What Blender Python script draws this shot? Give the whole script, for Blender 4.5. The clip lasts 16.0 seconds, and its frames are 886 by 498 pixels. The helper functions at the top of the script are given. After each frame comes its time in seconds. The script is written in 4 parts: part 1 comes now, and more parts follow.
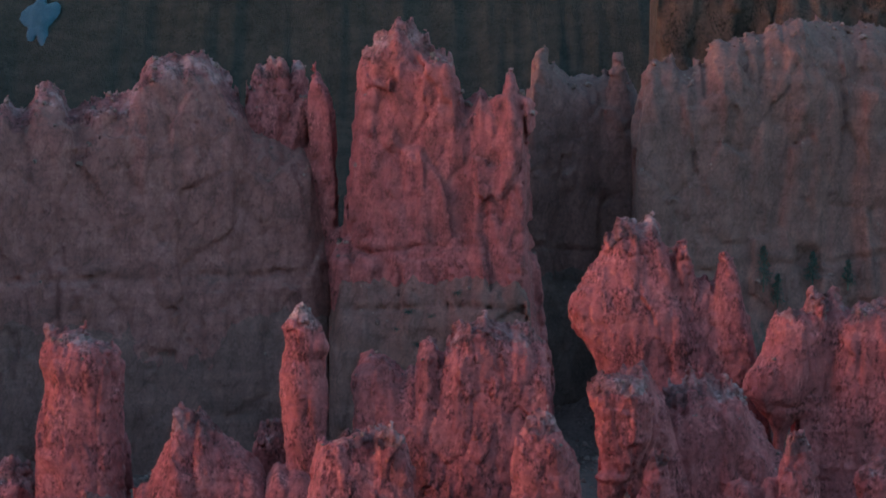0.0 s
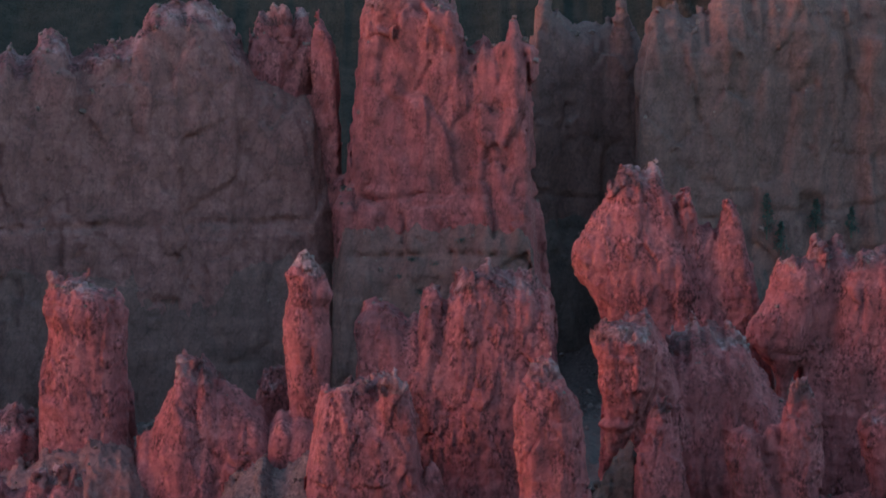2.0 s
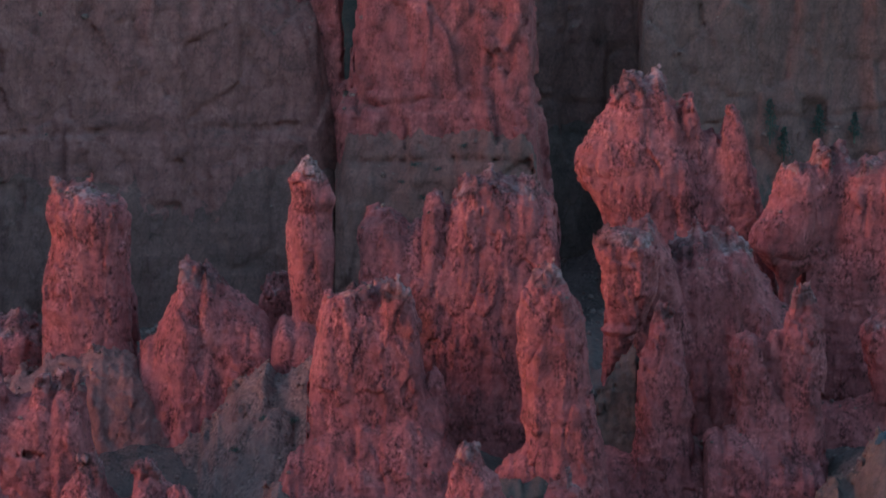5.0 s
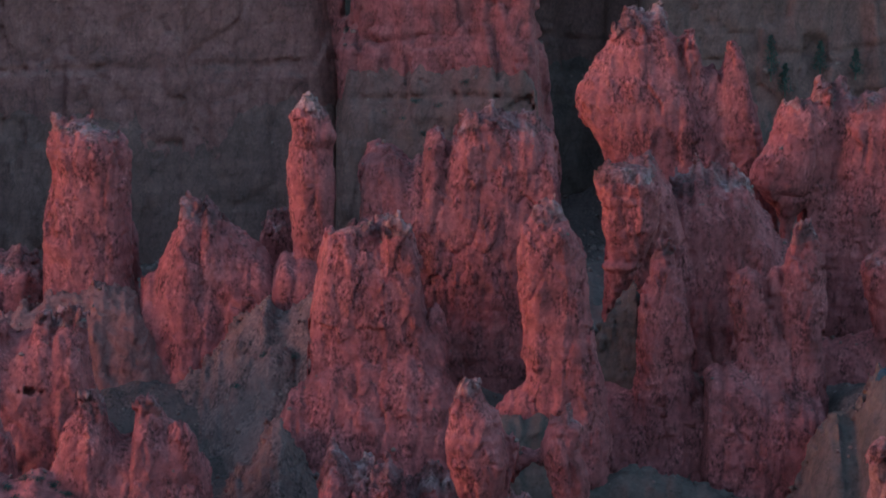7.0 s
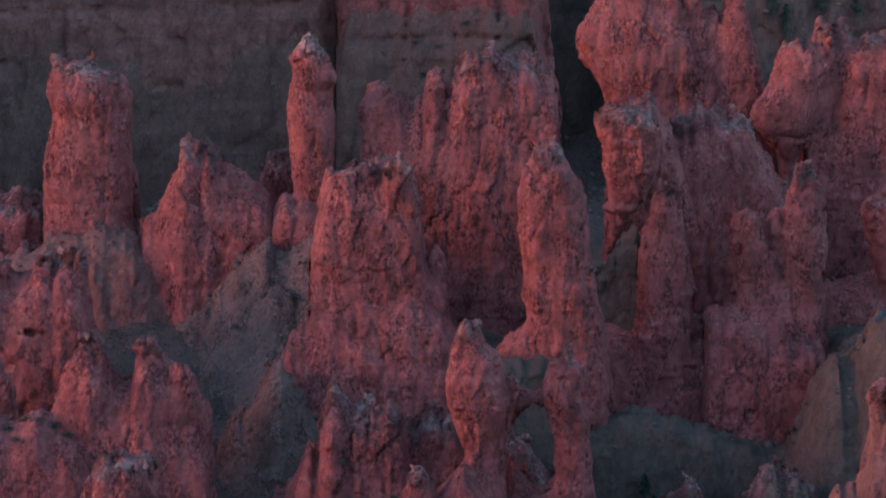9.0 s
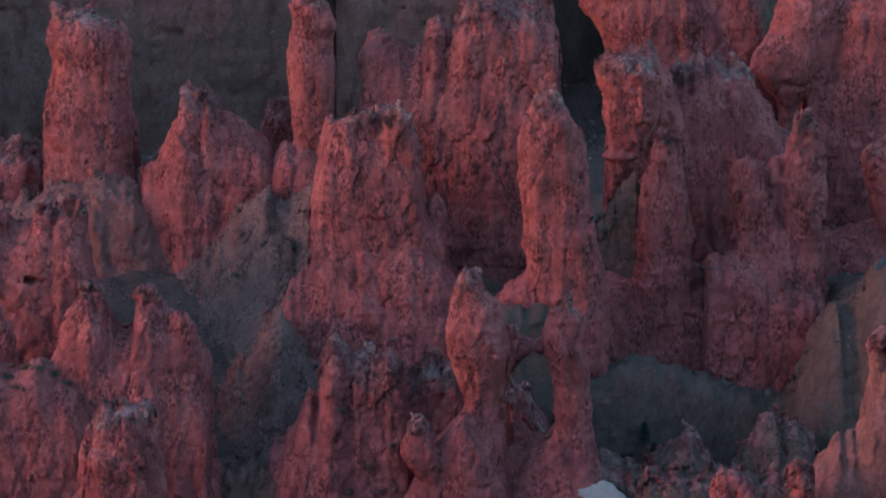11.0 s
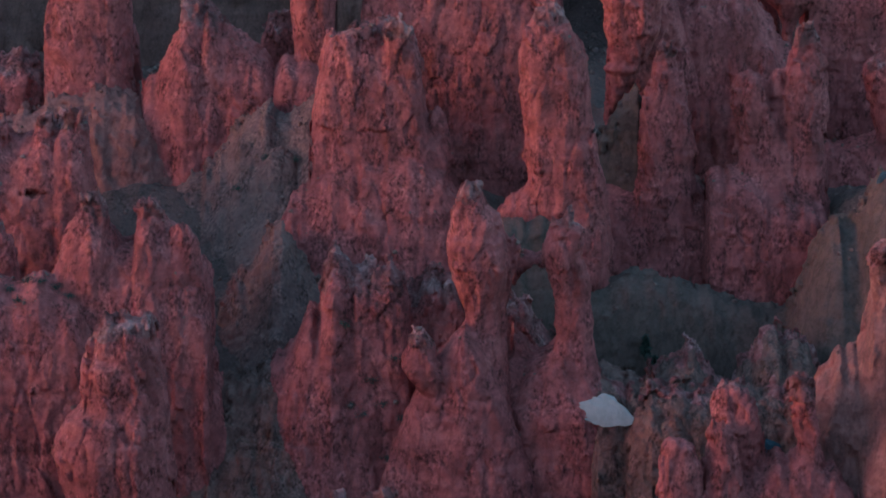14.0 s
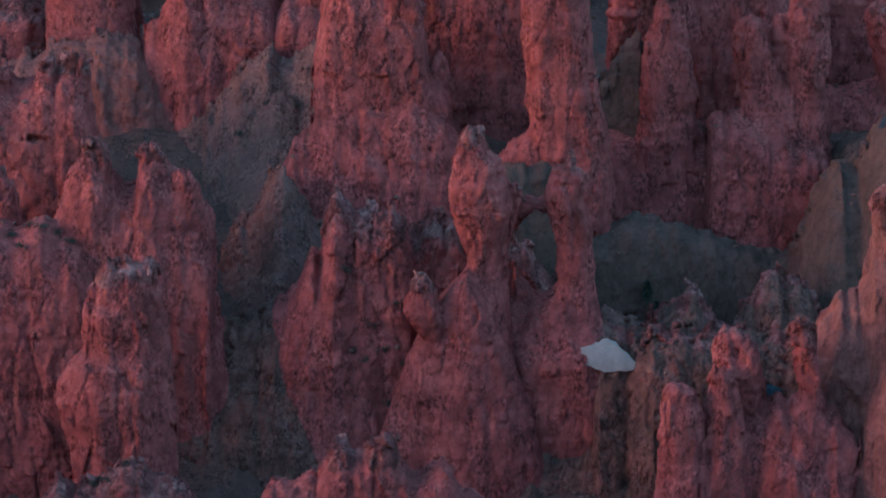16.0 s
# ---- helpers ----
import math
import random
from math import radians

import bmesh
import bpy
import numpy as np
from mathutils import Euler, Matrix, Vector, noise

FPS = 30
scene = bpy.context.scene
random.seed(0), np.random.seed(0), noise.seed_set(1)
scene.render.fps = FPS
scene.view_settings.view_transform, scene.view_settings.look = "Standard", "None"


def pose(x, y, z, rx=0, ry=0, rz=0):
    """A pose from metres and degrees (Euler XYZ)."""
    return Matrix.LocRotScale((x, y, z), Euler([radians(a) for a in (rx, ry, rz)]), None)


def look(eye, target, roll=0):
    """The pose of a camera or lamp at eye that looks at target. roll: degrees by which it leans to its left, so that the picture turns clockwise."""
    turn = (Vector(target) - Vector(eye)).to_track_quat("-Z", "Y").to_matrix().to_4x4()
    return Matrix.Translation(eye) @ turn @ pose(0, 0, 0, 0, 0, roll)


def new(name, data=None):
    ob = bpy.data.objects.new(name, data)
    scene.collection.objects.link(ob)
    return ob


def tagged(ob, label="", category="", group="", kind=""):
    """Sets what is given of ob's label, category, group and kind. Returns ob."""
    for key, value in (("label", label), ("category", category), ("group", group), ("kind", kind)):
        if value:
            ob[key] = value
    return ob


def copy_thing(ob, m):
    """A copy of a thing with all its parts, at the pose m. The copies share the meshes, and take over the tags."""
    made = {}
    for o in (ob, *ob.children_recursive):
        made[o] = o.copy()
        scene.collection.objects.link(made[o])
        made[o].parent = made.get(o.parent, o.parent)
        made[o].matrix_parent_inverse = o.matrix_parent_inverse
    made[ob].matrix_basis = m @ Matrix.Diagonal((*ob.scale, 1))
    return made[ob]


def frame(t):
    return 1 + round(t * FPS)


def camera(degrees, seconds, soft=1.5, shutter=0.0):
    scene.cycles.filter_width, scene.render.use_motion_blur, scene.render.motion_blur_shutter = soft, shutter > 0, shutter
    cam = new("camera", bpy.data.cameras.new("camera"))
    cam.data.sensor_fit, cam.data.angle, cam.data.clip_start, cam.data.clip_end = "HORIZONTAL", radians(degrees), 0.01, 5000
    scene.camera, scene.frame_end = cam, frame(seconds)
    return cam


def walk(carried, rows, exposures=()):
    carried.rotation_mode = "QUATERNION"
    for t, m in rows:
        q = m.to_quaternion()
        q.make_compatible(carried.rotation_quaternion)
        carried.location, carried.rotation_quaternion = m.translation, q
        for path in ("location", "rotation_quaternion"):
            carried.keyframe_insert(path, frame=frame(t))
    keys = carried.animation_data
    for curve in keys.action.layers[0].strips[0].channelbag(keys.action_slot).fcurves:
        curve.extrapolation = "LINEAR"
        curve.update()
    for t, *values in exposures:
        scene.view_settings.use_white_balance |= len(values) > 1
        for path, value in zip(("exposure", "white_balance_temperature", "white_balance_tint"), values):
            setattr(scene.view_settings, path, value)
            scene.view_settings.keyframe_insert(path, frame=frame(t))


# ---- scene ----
# The camera stands on the canyon rim and tilts slowly down over the hoodoos.
EYE = 120.0
cam = camera(14.0, 16.0, soft=1.8)
# seconds, pitch, yaw
ROWS = [
    (0, -7.000, -0.117),
    (0.5, -7.193, -0.099),
    (1, -7.426, -0.076),
    (1.5, -7.633, -0.072),
    (2, -7.835, -0.065),
    (2.5, -8.072, -0.054),
    (3, -8.333, -0.040),
    (3.5, -8.591, -0.029),
    (4, -8.824, -0.024),
    (6.5, -10.120, -0.009),
    (7, -10.347, -0.005),
    (7.5, -10.580, -0.004),
    (8, -10.811, -0.001),
    (8.5, -11.038, 0.000),
    (9, -11.278, 0.000),
    (11.5, -12.332, 0.000),
    (12, -12.581, 0.005),
    (12.5, -12.806, 0.007),
    (13, -13.043, 0.011),
    (13.5, -13.241, 0.018),
    (14, -13.483, 0.020),
    (14.5, -13.688, 0.025),
    (15, -13.909, 0.027),
    (15.5, -14.116, 0.036),
    (16, -14.354, 0.049),
]
walk(cam, [(t, pose(0, 0, EYE, 90 + pitch, 0, yaw)) for t, pitch, yaw in ROWS], [(0.0, 3.34, 6900, -40)])

# ---- light ----
SUN_FROM = Vector((-0.94, -0.3, 0.09)).normalized()
world = bpy.data.worlds.new("sky")
scene.world = world
world.use_nodes = True
sky = world.node_tree.nodes.new("ShaderNodeTexSky")
sky.sky_type = "NISHITA"
sky.sun_disc = False
sky.ozone_density = 3.0
sky.dust_density = 0.6
sky.sun_elevation = math.asin(SUN_FROM.z)
sky.sun_rotation = math.atan2(SUN_FROM.x, SUN_FROM.y)
world.node_tree.links.new(sky.outputs[0], world.node_tree.nodes["Background"].inputs[0])
world.node_tree.nodes["Background"].inputs[1].default_value = 0.15
sun = new("sun", bpy.data.lights.new("sun", "SUN"))
sun.data.energy, sun.data.angle, sun.data.color = 0.27, radians(40), (1.0, 0.03, 0.15)
sun.matrix_world = look(SUN_FROM * 900, (0, 0, 0))


# ---- materials ----
def ramp(nt, fac, stops):
    r = nt.nodes.new("ShaderNodeValToRGB")
    els = r.color_ramp.elements
    while len(els) < len(stops):
        els.new(0.5)
    for e, (p, c) in zip(els, stops):
        e.position, e.color = p, (*c, 1) if len(c) == 3 else c
    nt.links.new(fac, r.inputs[0])
    return r.outputs[0]


def texture(nt, scale, detail=6.0, rough=0.6, stretch=(1, 1, 1)):
    geo = nt.nodes.new("ShaderNodeNewGeometry")
    mapping = nt.nodes.new("ShaderNodeMapping")
    mapping.inputs["Scale"].default_value = stretch
    tex = nt.nodes.new("ShaderNodeTexNoise")
    tex.inputs["Scale"].default_value, tex.inputs["Detail"].default_value, tex.inputs["Roughness"].default_value = scale, detail, rough
    nt.links.new(geo.outputs["Position"], mapping.inputs[0])
    nt.links.new(mapping.outputs[0], tex.inputs["Vector"])
    return tex.outputs["Fac"]


def mix(nt, fac, a, b, mode="MIX"):
    m = nt.nodes.new("ShaderNodeMix")
    m.data_type, m.blend_type = "RGBA", mode
    for slot, value in ((m.inputs["Factor"], fac), (m.inputs["A"], a), (m.inputs["B"], b)):
        if isinstance(value, (int, float)):
            slot.default_value = value
        elif isinstance(value, tuple):
            slot.default_value = (*value, 1)
        else:
            nt.links.new(value, slot)
    return m.outputs["Result"]


def rock(name, deep, main, pale, dust, dusting=0.5, bump=0.55, roughness=0.92, cracks=0.22, crust=1.0):
    """Weathered rock: blotches, vertical water streaks, faint beds, dust lying on the flatter faces, and rough relief."""
    m = bpy.data.materials.new(name)
    m.use_nodes = True
    nt = m.node_tree
    b = nt.nodes["Principled BSDF"]
    blotch = texture(nt, 0.22, 7, 0.62)
    grain = texture(nt, 1.7, 8, 0.7)
    streak = texture(nt, 0.9, 5, 0.6, (1, 1, 0.12))
    beds = texture(nt, 0.8, 3, 0.5, (0.08, 0.08, 1.6))
    colour = ramp(nt, blotch, [(0.3, deep), (0.5, main), (0.72, pale)])
    colour = mix(nt, 0.3, colour, ramp(nt, streak, [(0.3, (0.66, 0.62, 0.64)), (0.5, (0.95, 0.95, 0.95)), (0.75, (1.25, 1.2, 1.2))]), "MULTIPLY")
    colour = mix(nt, 0.3, colour, ramp(nt, beds, [(0.35, (0.75, 0.72, 0.74)), (0.55, (1, 1, 1)), (0.7, (1.2, 1.15, 1.1))]), "MULTIPLY")
    colour = mix(nt, 0.4, colour, ramp(nt, grain, [(0.33, (0.5, 0.5, 0.53)), (0.48, (0.95, 0.95, 0.95)), (0.7, (1.3, 1.3, 1.3))]), "MULTIPLY")
    flecks = texture(nt, 2.4, 4, 0.65, (1, 1, 0.6))
    colour = mix(nt, 0.35, colour, ramp(nt, flecks, [(0.34, (0.5, 0.52, 0.55)), (0.43, (1, 1, 1)), (0.62, (1, 1, 1)), (0.74, (1.35, 1.4, 1.4))]), "MULTIPLY")
    # crusted patches: pitted, greyer, with pale chips
    pits = texture(nt, 2.7, 5, 0.62, (1, 1, 0.6))
    patch = ramp(nt, texture(nt, 0.42, 6, 0.66, (1, 1, 0.6)), [(0.44, (0.06,) * 3), (0.57, (crust,) * 3)])
    colour = mix(nt, patch, colour, ramp(nt, pits, [(0.36, (0.3, 0.31, 0.33)), (0.46, (0.66, 0.68, 0.69)), (0.55, (0.97, 0.98, 0.98)), (0.68, (1.4, 1.5, 1.5))]), "MULTIPLY")
    cells = nt.nodes.new("ShaderNodeTexVoronoi")
    cells.feature = "DISTANCE_TO_EDGE"
    cells.inputs["Scale"].default_value = 0.55
    warp = nt.nodes.new("ShaderNodeVectorMath")
    warp.operation = "MULTIPLY_ADD"
    place = nt.nodes.new("ShaderNodeNewGeometry")
    nt.links.new(grain, warp.inputs[0])
    warp.inputs[1].default_value = (3.0, 3.0, 2.0)
    squash = nt.nodes.new("ShaderNodeVectorMath")
    squash.operation = "MULTIPLY"
    squash.inputs[1].default_value = (1, 1, 0.45)
    nt.links.new(place.outputs["Position"], squash.inputs[0])
    nt.links.new(squash.outputs[0], warp.inputs[2])
    nt.links.new(warp.outputs[0], cells.inputs["Vector"])
    crack = ramp(nt, cells.outputs["Distance"], [(0.0, (0.0,) * 3), (0.09, (1,) * 3)])
    colour = mix(nt, cracks, colour, crack, "MULTIPLY")
    geo = nt.nodes.new("ShaderNodeNewGeometry")
    split = nt.nodes.new("ShaderNodeSeparateXYZ")
    nt.links.new(geo.outputs["Normal"], split.inputs[0])
    flat = nt.nodes.new("ShaderNodeMath")
    flat.operation = "MULTIPLY_ADD"
    nt.links.new(grain, flat.inputs[0])
    flat.inputs[1].default_value = 0.9
    nt.links.new(split.outputs["Z"], flat.inputs[2])
    lying = ramp(nt, flat.outputs[0], [(0.95, (0, 0, 0)), (1.35, (dusting,) * 3)])
    colour = mix(nt, lying, colour, dust)
    nt.links.new(colour, b.inputs["Base Color"])
    b.inputs["Roughness"].default_value = roughness
    b.inputs["Specular IOR Level"].default_value = 0.08
    coarse = texture(nt, 1.3, 10, 0.72, (1, 1, 0.55))
    fine = pits
    relief = mix(nt, cracks, mix(nt, 0.6, coarse, fine), crack)
    bp = nt.nodes.new("ShaderNodeBump")
    bp.inputs["Strength"].default_value, bp.inputs["Distance"].default_value = bump, 0.8
    nt.links.new(relief, bp.inputs["Height"])
    nt.links.new(bp.outputs[0], b.inputs["Normal"])
    return m


RED = rock("red limestone", (0.166, 0.0345, 0.0395), (0.295, 0.0583, 0.0675), (0.355, 0.08, 0.09), (0.2, 0.066, 0.071), 0.1)
CAP = rock("pale caprock", (0.085, 0.026, 0.03), (0.23, 0.058, 0.067), (0.38, 0.155, 0.17), (0.22, 0.085, 0.09), 0.06, 0.8, crust=1.0)
WALL = rock("canyon wall rock", (0.155, 0.0483, 0.0513), (0.228, 0.0643, 0.0674), (0.28, 0.0859, 0.0897), (0.13, 0.06, 0.062), 0.2, 0.5, crust=0.4)
# Lit copy of the wall rock: the glow on it is in the colour.
SUNLIT = rock("sunlit wall rock", (0.14, 0.0345, 0.0396), (0.265, 0.0547, 0.0634), (0.335, 0.0769, 0.0872), (0.18, 0.0631, 0.0674), 0.2, 0.5, crust=0.6)
# Dim copy of the wall rock: shade is put into the colour.
LOWER = rock("dimmed lower wall rock", (0.12, 0.0435, 0.0445), (0.16, 0.0545, 0.0555), (0.195, 0.067, 0.0675), (0.13, 0.055, 0.055), 0.2, 0.4, crust=0.35)
STONES = rock("loose stones", (0.1, 0.045, 0.0454), (0.18, 0.07, 0.071), (0.25, 0.11, 0.115), (0.184, 0.1, 0.1), 0.2, cracks=0.0)
# Darkened copy for far cliffs, with shade and haze in the colour.
DIM = rock("dimmed distant rock", (0.0399, 0.0183, 0.0183), (0.0638, 0.0277, 0.0266), (0.0798, 0.0332, 0.0321), (0.0638, 0.0332, 0.0332), 0.3)
GREY = rock("grey-red rubble", (0.11, 0.0435, 0.0465), (0.175, 0.066, 0.0695), (0.225, 0.089, 0.093), (0.15, 0.0712, 0.0739), 0.15, 0.8, cracks=0.0)
# Dim copy of the red rock, with the shade of low places in it.
BENCH = rock("dimmed bench rock", (0.103, 0.0421, 0.0432), (0.17, 0.0599, 0.0609), (0.225, 0.0757, 0.0762), (0.124, 0.0645, 0.0647), 0.2, 0.7)
# Darkest copy of the rock: gully and recess shade as colour.
SHADE = rock("shade-dark rock", (0.075, 0.035, 0.0355), (0.108, 0.047, 0.0475), (0.135, 0.056, 0.0565), (0.1, 0.047, 0.047), 0.2, 0.4, crust=0.3)
# Shade of the far slope, given as a near-black ground colour.
FARSHADE = rock("shaded far slope", (0.02, 0.012, 0.012), (0.034, 0.019, 0.018), (0.05, 0.028, 0.026), (0.034, 0.022, 0.021), 0.2, 1.0, cracks=0.0)
SOIL = rock("canyon soil", (0.085, 0.0358, 0.0372), (0.135, 0.0532, 0.0552), (0.175, 0.067, 0.069), (0.11, 0.05, 0.05), 0.2, 0.8, cracks=0.0)


# ---- forms ----
TABLE = np.random.RandomState(7).rand(64, 64, 64).astype(np.float32) * 2 - 1


def value_noise(x, y, z):
    """Smooth noise of period 64, between -1 and 1."""
    out = 0
    i, j, k = np.floor(x).astype(np.int32), np.floor(y).astype(np.int32), np.floor(z).astype(np.int32)
    u, v, w = x - i, y - j, z - k
    u, v, w = u * u * (3 - 2 * u), v * v * (3 - 2 * v), w * w * (3 - 2 * w)
    i, j, k = i & 63, j & 63, k & 63
    i1, j1, k1 = (i + 1) & 63, (j + 1) & 63, (k + 1) & 63
    a = TABLE[i, j, k] * (1 - u) + TABLE[i1, j, k] * u
    b = TABLE[i, j1, k] * (1 - u) + TABLE[i1, j1, k] * u
    c = TABLE[i, j, k1] * (1 - u) + TABLE[i1, j, k1] * u
    d = TABLE[i, j1, k1] * (1 - u) + TABLE[i1, j1, k1] * u
    return (a * (1 - v) + b * v) * (1 - w) + (c * (1 - v) + d * v) * w


def blocks(x, y, z):
    """Cells round scattered seeds: a random number for each cell, how far a point is from the cell's border, and a tilted facet across it."""
    i, j, k = np.round(x).astype(np.int32), np.round(y).astype(np.int32), np.round(z).astype(np.int32)
    best = np.full(x.shape, 9.0, np.float32)
    second, chance, facet = best.copy(), np.zeros(x.shape, np.float32), np.zeros(x.shape, np.float32)
    for a in (-1, 0):
        for b in (-1, 0):
            for c in (-1, 0):
                p, q, r = (i + a) & 63, (j + b) & 63, (k + c) & 63
                s = TABLE[p, q, r]
                dx = x - (i + a + 0.5 + 0.42 * s)
                dy = y - (j + b + 0.5 + 0.42 * TABLE[q, r, p])
                dz = z - (k + c + 0.5 + 0.42 * TABLE[r, p, q])
                d = dx * dx + dy * dy + dz * dz
                closer = d < best
                second = np.where(closer, best, np.minimum(second, d))
                chance = np.where(closer, TABLE[(p + 17) & 63, q, r], chance)
                facet = np.where(closer, dx * TABLE[(p + 5) & 63, q, r] + dy * TABLE[(q + 9) & 63, r, p] + dz * TABLE[p, (q + 31) & 63, r], facet)
                best = np.where(closer, d, best)
    return chance * 0.5 + 0.5, np.sqrt(second) - np.sqrt(best), facet


def land(x, y):
    """Height of the ground: rim under the camera, canyon floor, far slopes and plateau."""
    x, y = np.asarray(x, float), np.asarray(y, float)
    z = np.interp(y, [-4000, 2.5, 4, 30, 75, 200, 340, 366, 378, 390, 397, 404, 412, 426, 440, 470, 520, 560, 600, 640, 700, 780, 900, 4800],
                  [118.4, 118.4, 115, 85, 45, -13, -14, -12.5, -12.5, -11.5, -8, 0, 5, 13, 20, 22, 17, 19, 34, 58, 100, 128, 140, 150])
    near = np.clip((y - 60) / 60, 0, 1)
    z = z + near * (value_noise(x / 37 + 5, y / 37, x * 0) * 2.5 + value_noise(x / 9, y / 9 + 3, x * 0) * 1.0 + value_noise(x / 2.7, y / 2.7, x * 0 + 2) * 0.3)
    crease = 1 - 2 * np.abs(value_noise(x / 6.5 + y / 30, y / 14, x * 0 + 6))
    z = z + near * (0.9 * crease + 0.5 * value_noise(x / 1.6, y / 1.6, x * 0 + 4) + 0.25 * value_noise(x / 0.9, y / 0.9, x * 0 + 8)) * np.clip((720 - y) / 60, 0.2, 1)
    # gully to the right of the middle
    g = np.exp(-(((x - 28) / 17) ** 4)) * np.clip((y - 406) / 7, 0, 1) * np.clip((458 - y) / 16, 0, 1)
    z = z * (1 - g) + (-1 + 0.12 * z) * g
    # unseen rises added at both sides close the amphitheatre and cut low light
    z = z + near * 26 * np.clip((np.abs(x) - 80) / 45, 0, 1) ** 1.2 * np.clip((700 - y) / 100, 0, 1)
    # added high spur outside the view: keeps the low glow off the far walls' foot
    z = z + 48 * np.clip((-84 - x) / 16, 0, 1) * np.exp(-(((y - 515) / 40) ** 4))
    return z


def fin(dy, thick, batter, crest, turn=0.0, middle=0.0):
    """A rock wall along x: half-thickness, widening per metre downwards, its skyline as (x, z), and how far it runs back per metre of x."""
    return ("fin", dy, thick, batter, crest, turn, middle)


def column(dy, depth, rows):
    """A rock pillar: depth against width, and its sides as (z, x left, x right) from the top down."""
    return ("column", dy, depth, rows)


def hole(dy, x, z, rx, rz, ry):
    return ("hole", dy, x, z, rx, rz, ry)


def islands(quads, n):
    """For each quad the number of its connected piece, and the pieces' sizes."""
    label = np.arange(n)
    for _ in range(80):
        m = label[quads].min(1)
        before = label.copy()
        for c in range(4):
            np.minimum.at(label, quads[:, c], m)
        label = label[label]
        if (label == before).all():
            break
    piece = label[quads[:, 0]]
    return piece, np.bincount(piece, minlength=n)


def skyline(xs, hs, zs):
    """Distance of each grid point (x, z) from the outline through (xs, hs): positive below it."""
    best = np.full((len(xs), len(zs)), 1e6, np.float32)
    px, pz = xs[:, None], zs[None, :]
    keep = np.unique(np.r_[np.arange(0, len(xs), 2), len(xs) - 1])
    for a, c in zip(keep, keep[1:]):
        dx, dz = xs[c] - xs[a], hs[c] - hs[a]
        t = np.clip(((px - xs[a]) * dx + (pz - hs[a]) * dz) / (dx * dx + dz * dz), 0, 1)
        best = np.minimum(best, (px - xs[a] - t * dx) ** 2 + (pz - hs[a] - t * dz) ** 2)
    return np.sqrt(best) * np.where(hs[:, None] > pz, 1, -1).astype(np.float32)


def carve(y0, prims, step, rugged, ledge):
    """The rock as a solid on a grid: union of walls and pillars, weathered by noise, then skinned with quads."""
    xs, zs, reach = [], [], 3.0
    for p in prims:
        if p[0] == "fin":
            xs += [q[0] for q in p[4]]
            zs += [q[1] for q in p[4]]
        elif p[0] == "column":
            xs += [q[1] for q in p[3]] + [q[2] for q in p[3]]
            zs += [q[0] for q in p[3]]
    x0, x1, ztop = min(xs) - 1.5, max(xs) + 1.5, max(zs) + 1.5
    zlow = float(np.min(land(np.linspace(x0, x1, 12)[:, None], np.array([y0 - 16, y0 - 8, y0, y0 + 8])[None, :]))) - 2.0
    for p in prims:
        if p[0] == "fin":
            reach = max(reach, abs(p[1]) + p[2] + p[3] * (ztop - zlow) * 0.8 + abs(p[5]) * (x1 - x0) / 2)
        elif p[0] == "column":
            reach = max(reach, abs(p[1]) + p[2] * max(q[2] - q[1] for q in p[3]) / 2)
    reach = min(reach + 1.5, 34)
    X = np.arange(x0, x1, step, dtype=np.float32)
    Y = np.arange(-reach, min(reach, 22), step * 1.3, dtype=np.float32)
    Z = np.arange(zlow, ztop, step, dtype=np.float32)
    f = np.full((len(X), len(Y), len(Z)), -50.0, np.float32)
    below = np.full((len(X), 1, len(Z)), -50.0, np.float32)
    gx, gy, gz = X[:, None, None], Y[None, :, None], Z[None, None, :]
    for p in prims:
        if p[0] == "fin":
            _, dy, thick, batter, crest, turn, middle = p
            h = np.interp(X, [q[0] for q in crest], [q[1] for q in crest], left=-60, right=-60).astype(np.float32)
            zero = 0 * X
            h = h + rugged * (0.45 * value_noise(X / 1.4 + 5, zero + y0, zero) + 0.65 * value_noise(X / 0.62, zero + y0 + 9.5, zero) - 0.25).astype(np.float32)
            down = h[:, None, None] - gz
            edge = skyline(X, np.maximum(h, zlow - 8), Z)[:, None, :]
            wide = 0.5 + thick * (1 - np.exp(-np.clip(down, 0, 99) / (thick * 0.4))) + batter * np.clip(down, 0, 99)
            g = np.minimum(wide - np.abs(gy - dy - turn * (gx - middle)), edge)
        elif p[0] == "column":
            _, dy, depth, rows = p
            rz = [-q[0] for q in rows]
            left = np.interp(-Z, rz, [q[1] for q in rows]).astype(np.float32)[None, None, :]
            right = np.interp(-Z, rz, [q[2] for q in rows]).astype(np.float32)[None, None, :]
            half = np.maximum((right - left) / 2, 0.15)
            fall = np.clip(rows[0][0] - Z, 0, 99)[None, None, :]
            half = half * np.sqrt(1 - np.exp(-1.6 * (fall + 0.15) / min(max((rows[0][2] - rows[0][1]) / 2 - 0.5, 0.05), 1.2)))
            away = (np.abs((gx - (left + right) / 2) / half) ** 2.6 + np.abs((gy - dy) / (half * depth + 0.3)) ** 2.6) ** (1 / 2.6)
            down = rows[0][0] - gz + rugged * (0.7 * value_noise(gx / 0.8, (gy + y0) / 0.8, 0 * gx) - 0.3)
            g = np.minimum((1 - away) * half * min(1.0, depth + 0.2), down)
        else:
            _, dy, hx, hz, rx, rz, ry = p
            g = np.sqrt(((gx - hx) / rx) ** 2 + ((gy - dy) / ry) ** 2 + ((gz - hz) / rz) ** 2) - 1
            f = np.minimum(f, g * min(rx, rz))
            continue
        below = np.maximum(below, down)
        blend = np.clip(0.5 + (f - g) / 1.1, 0, 1)
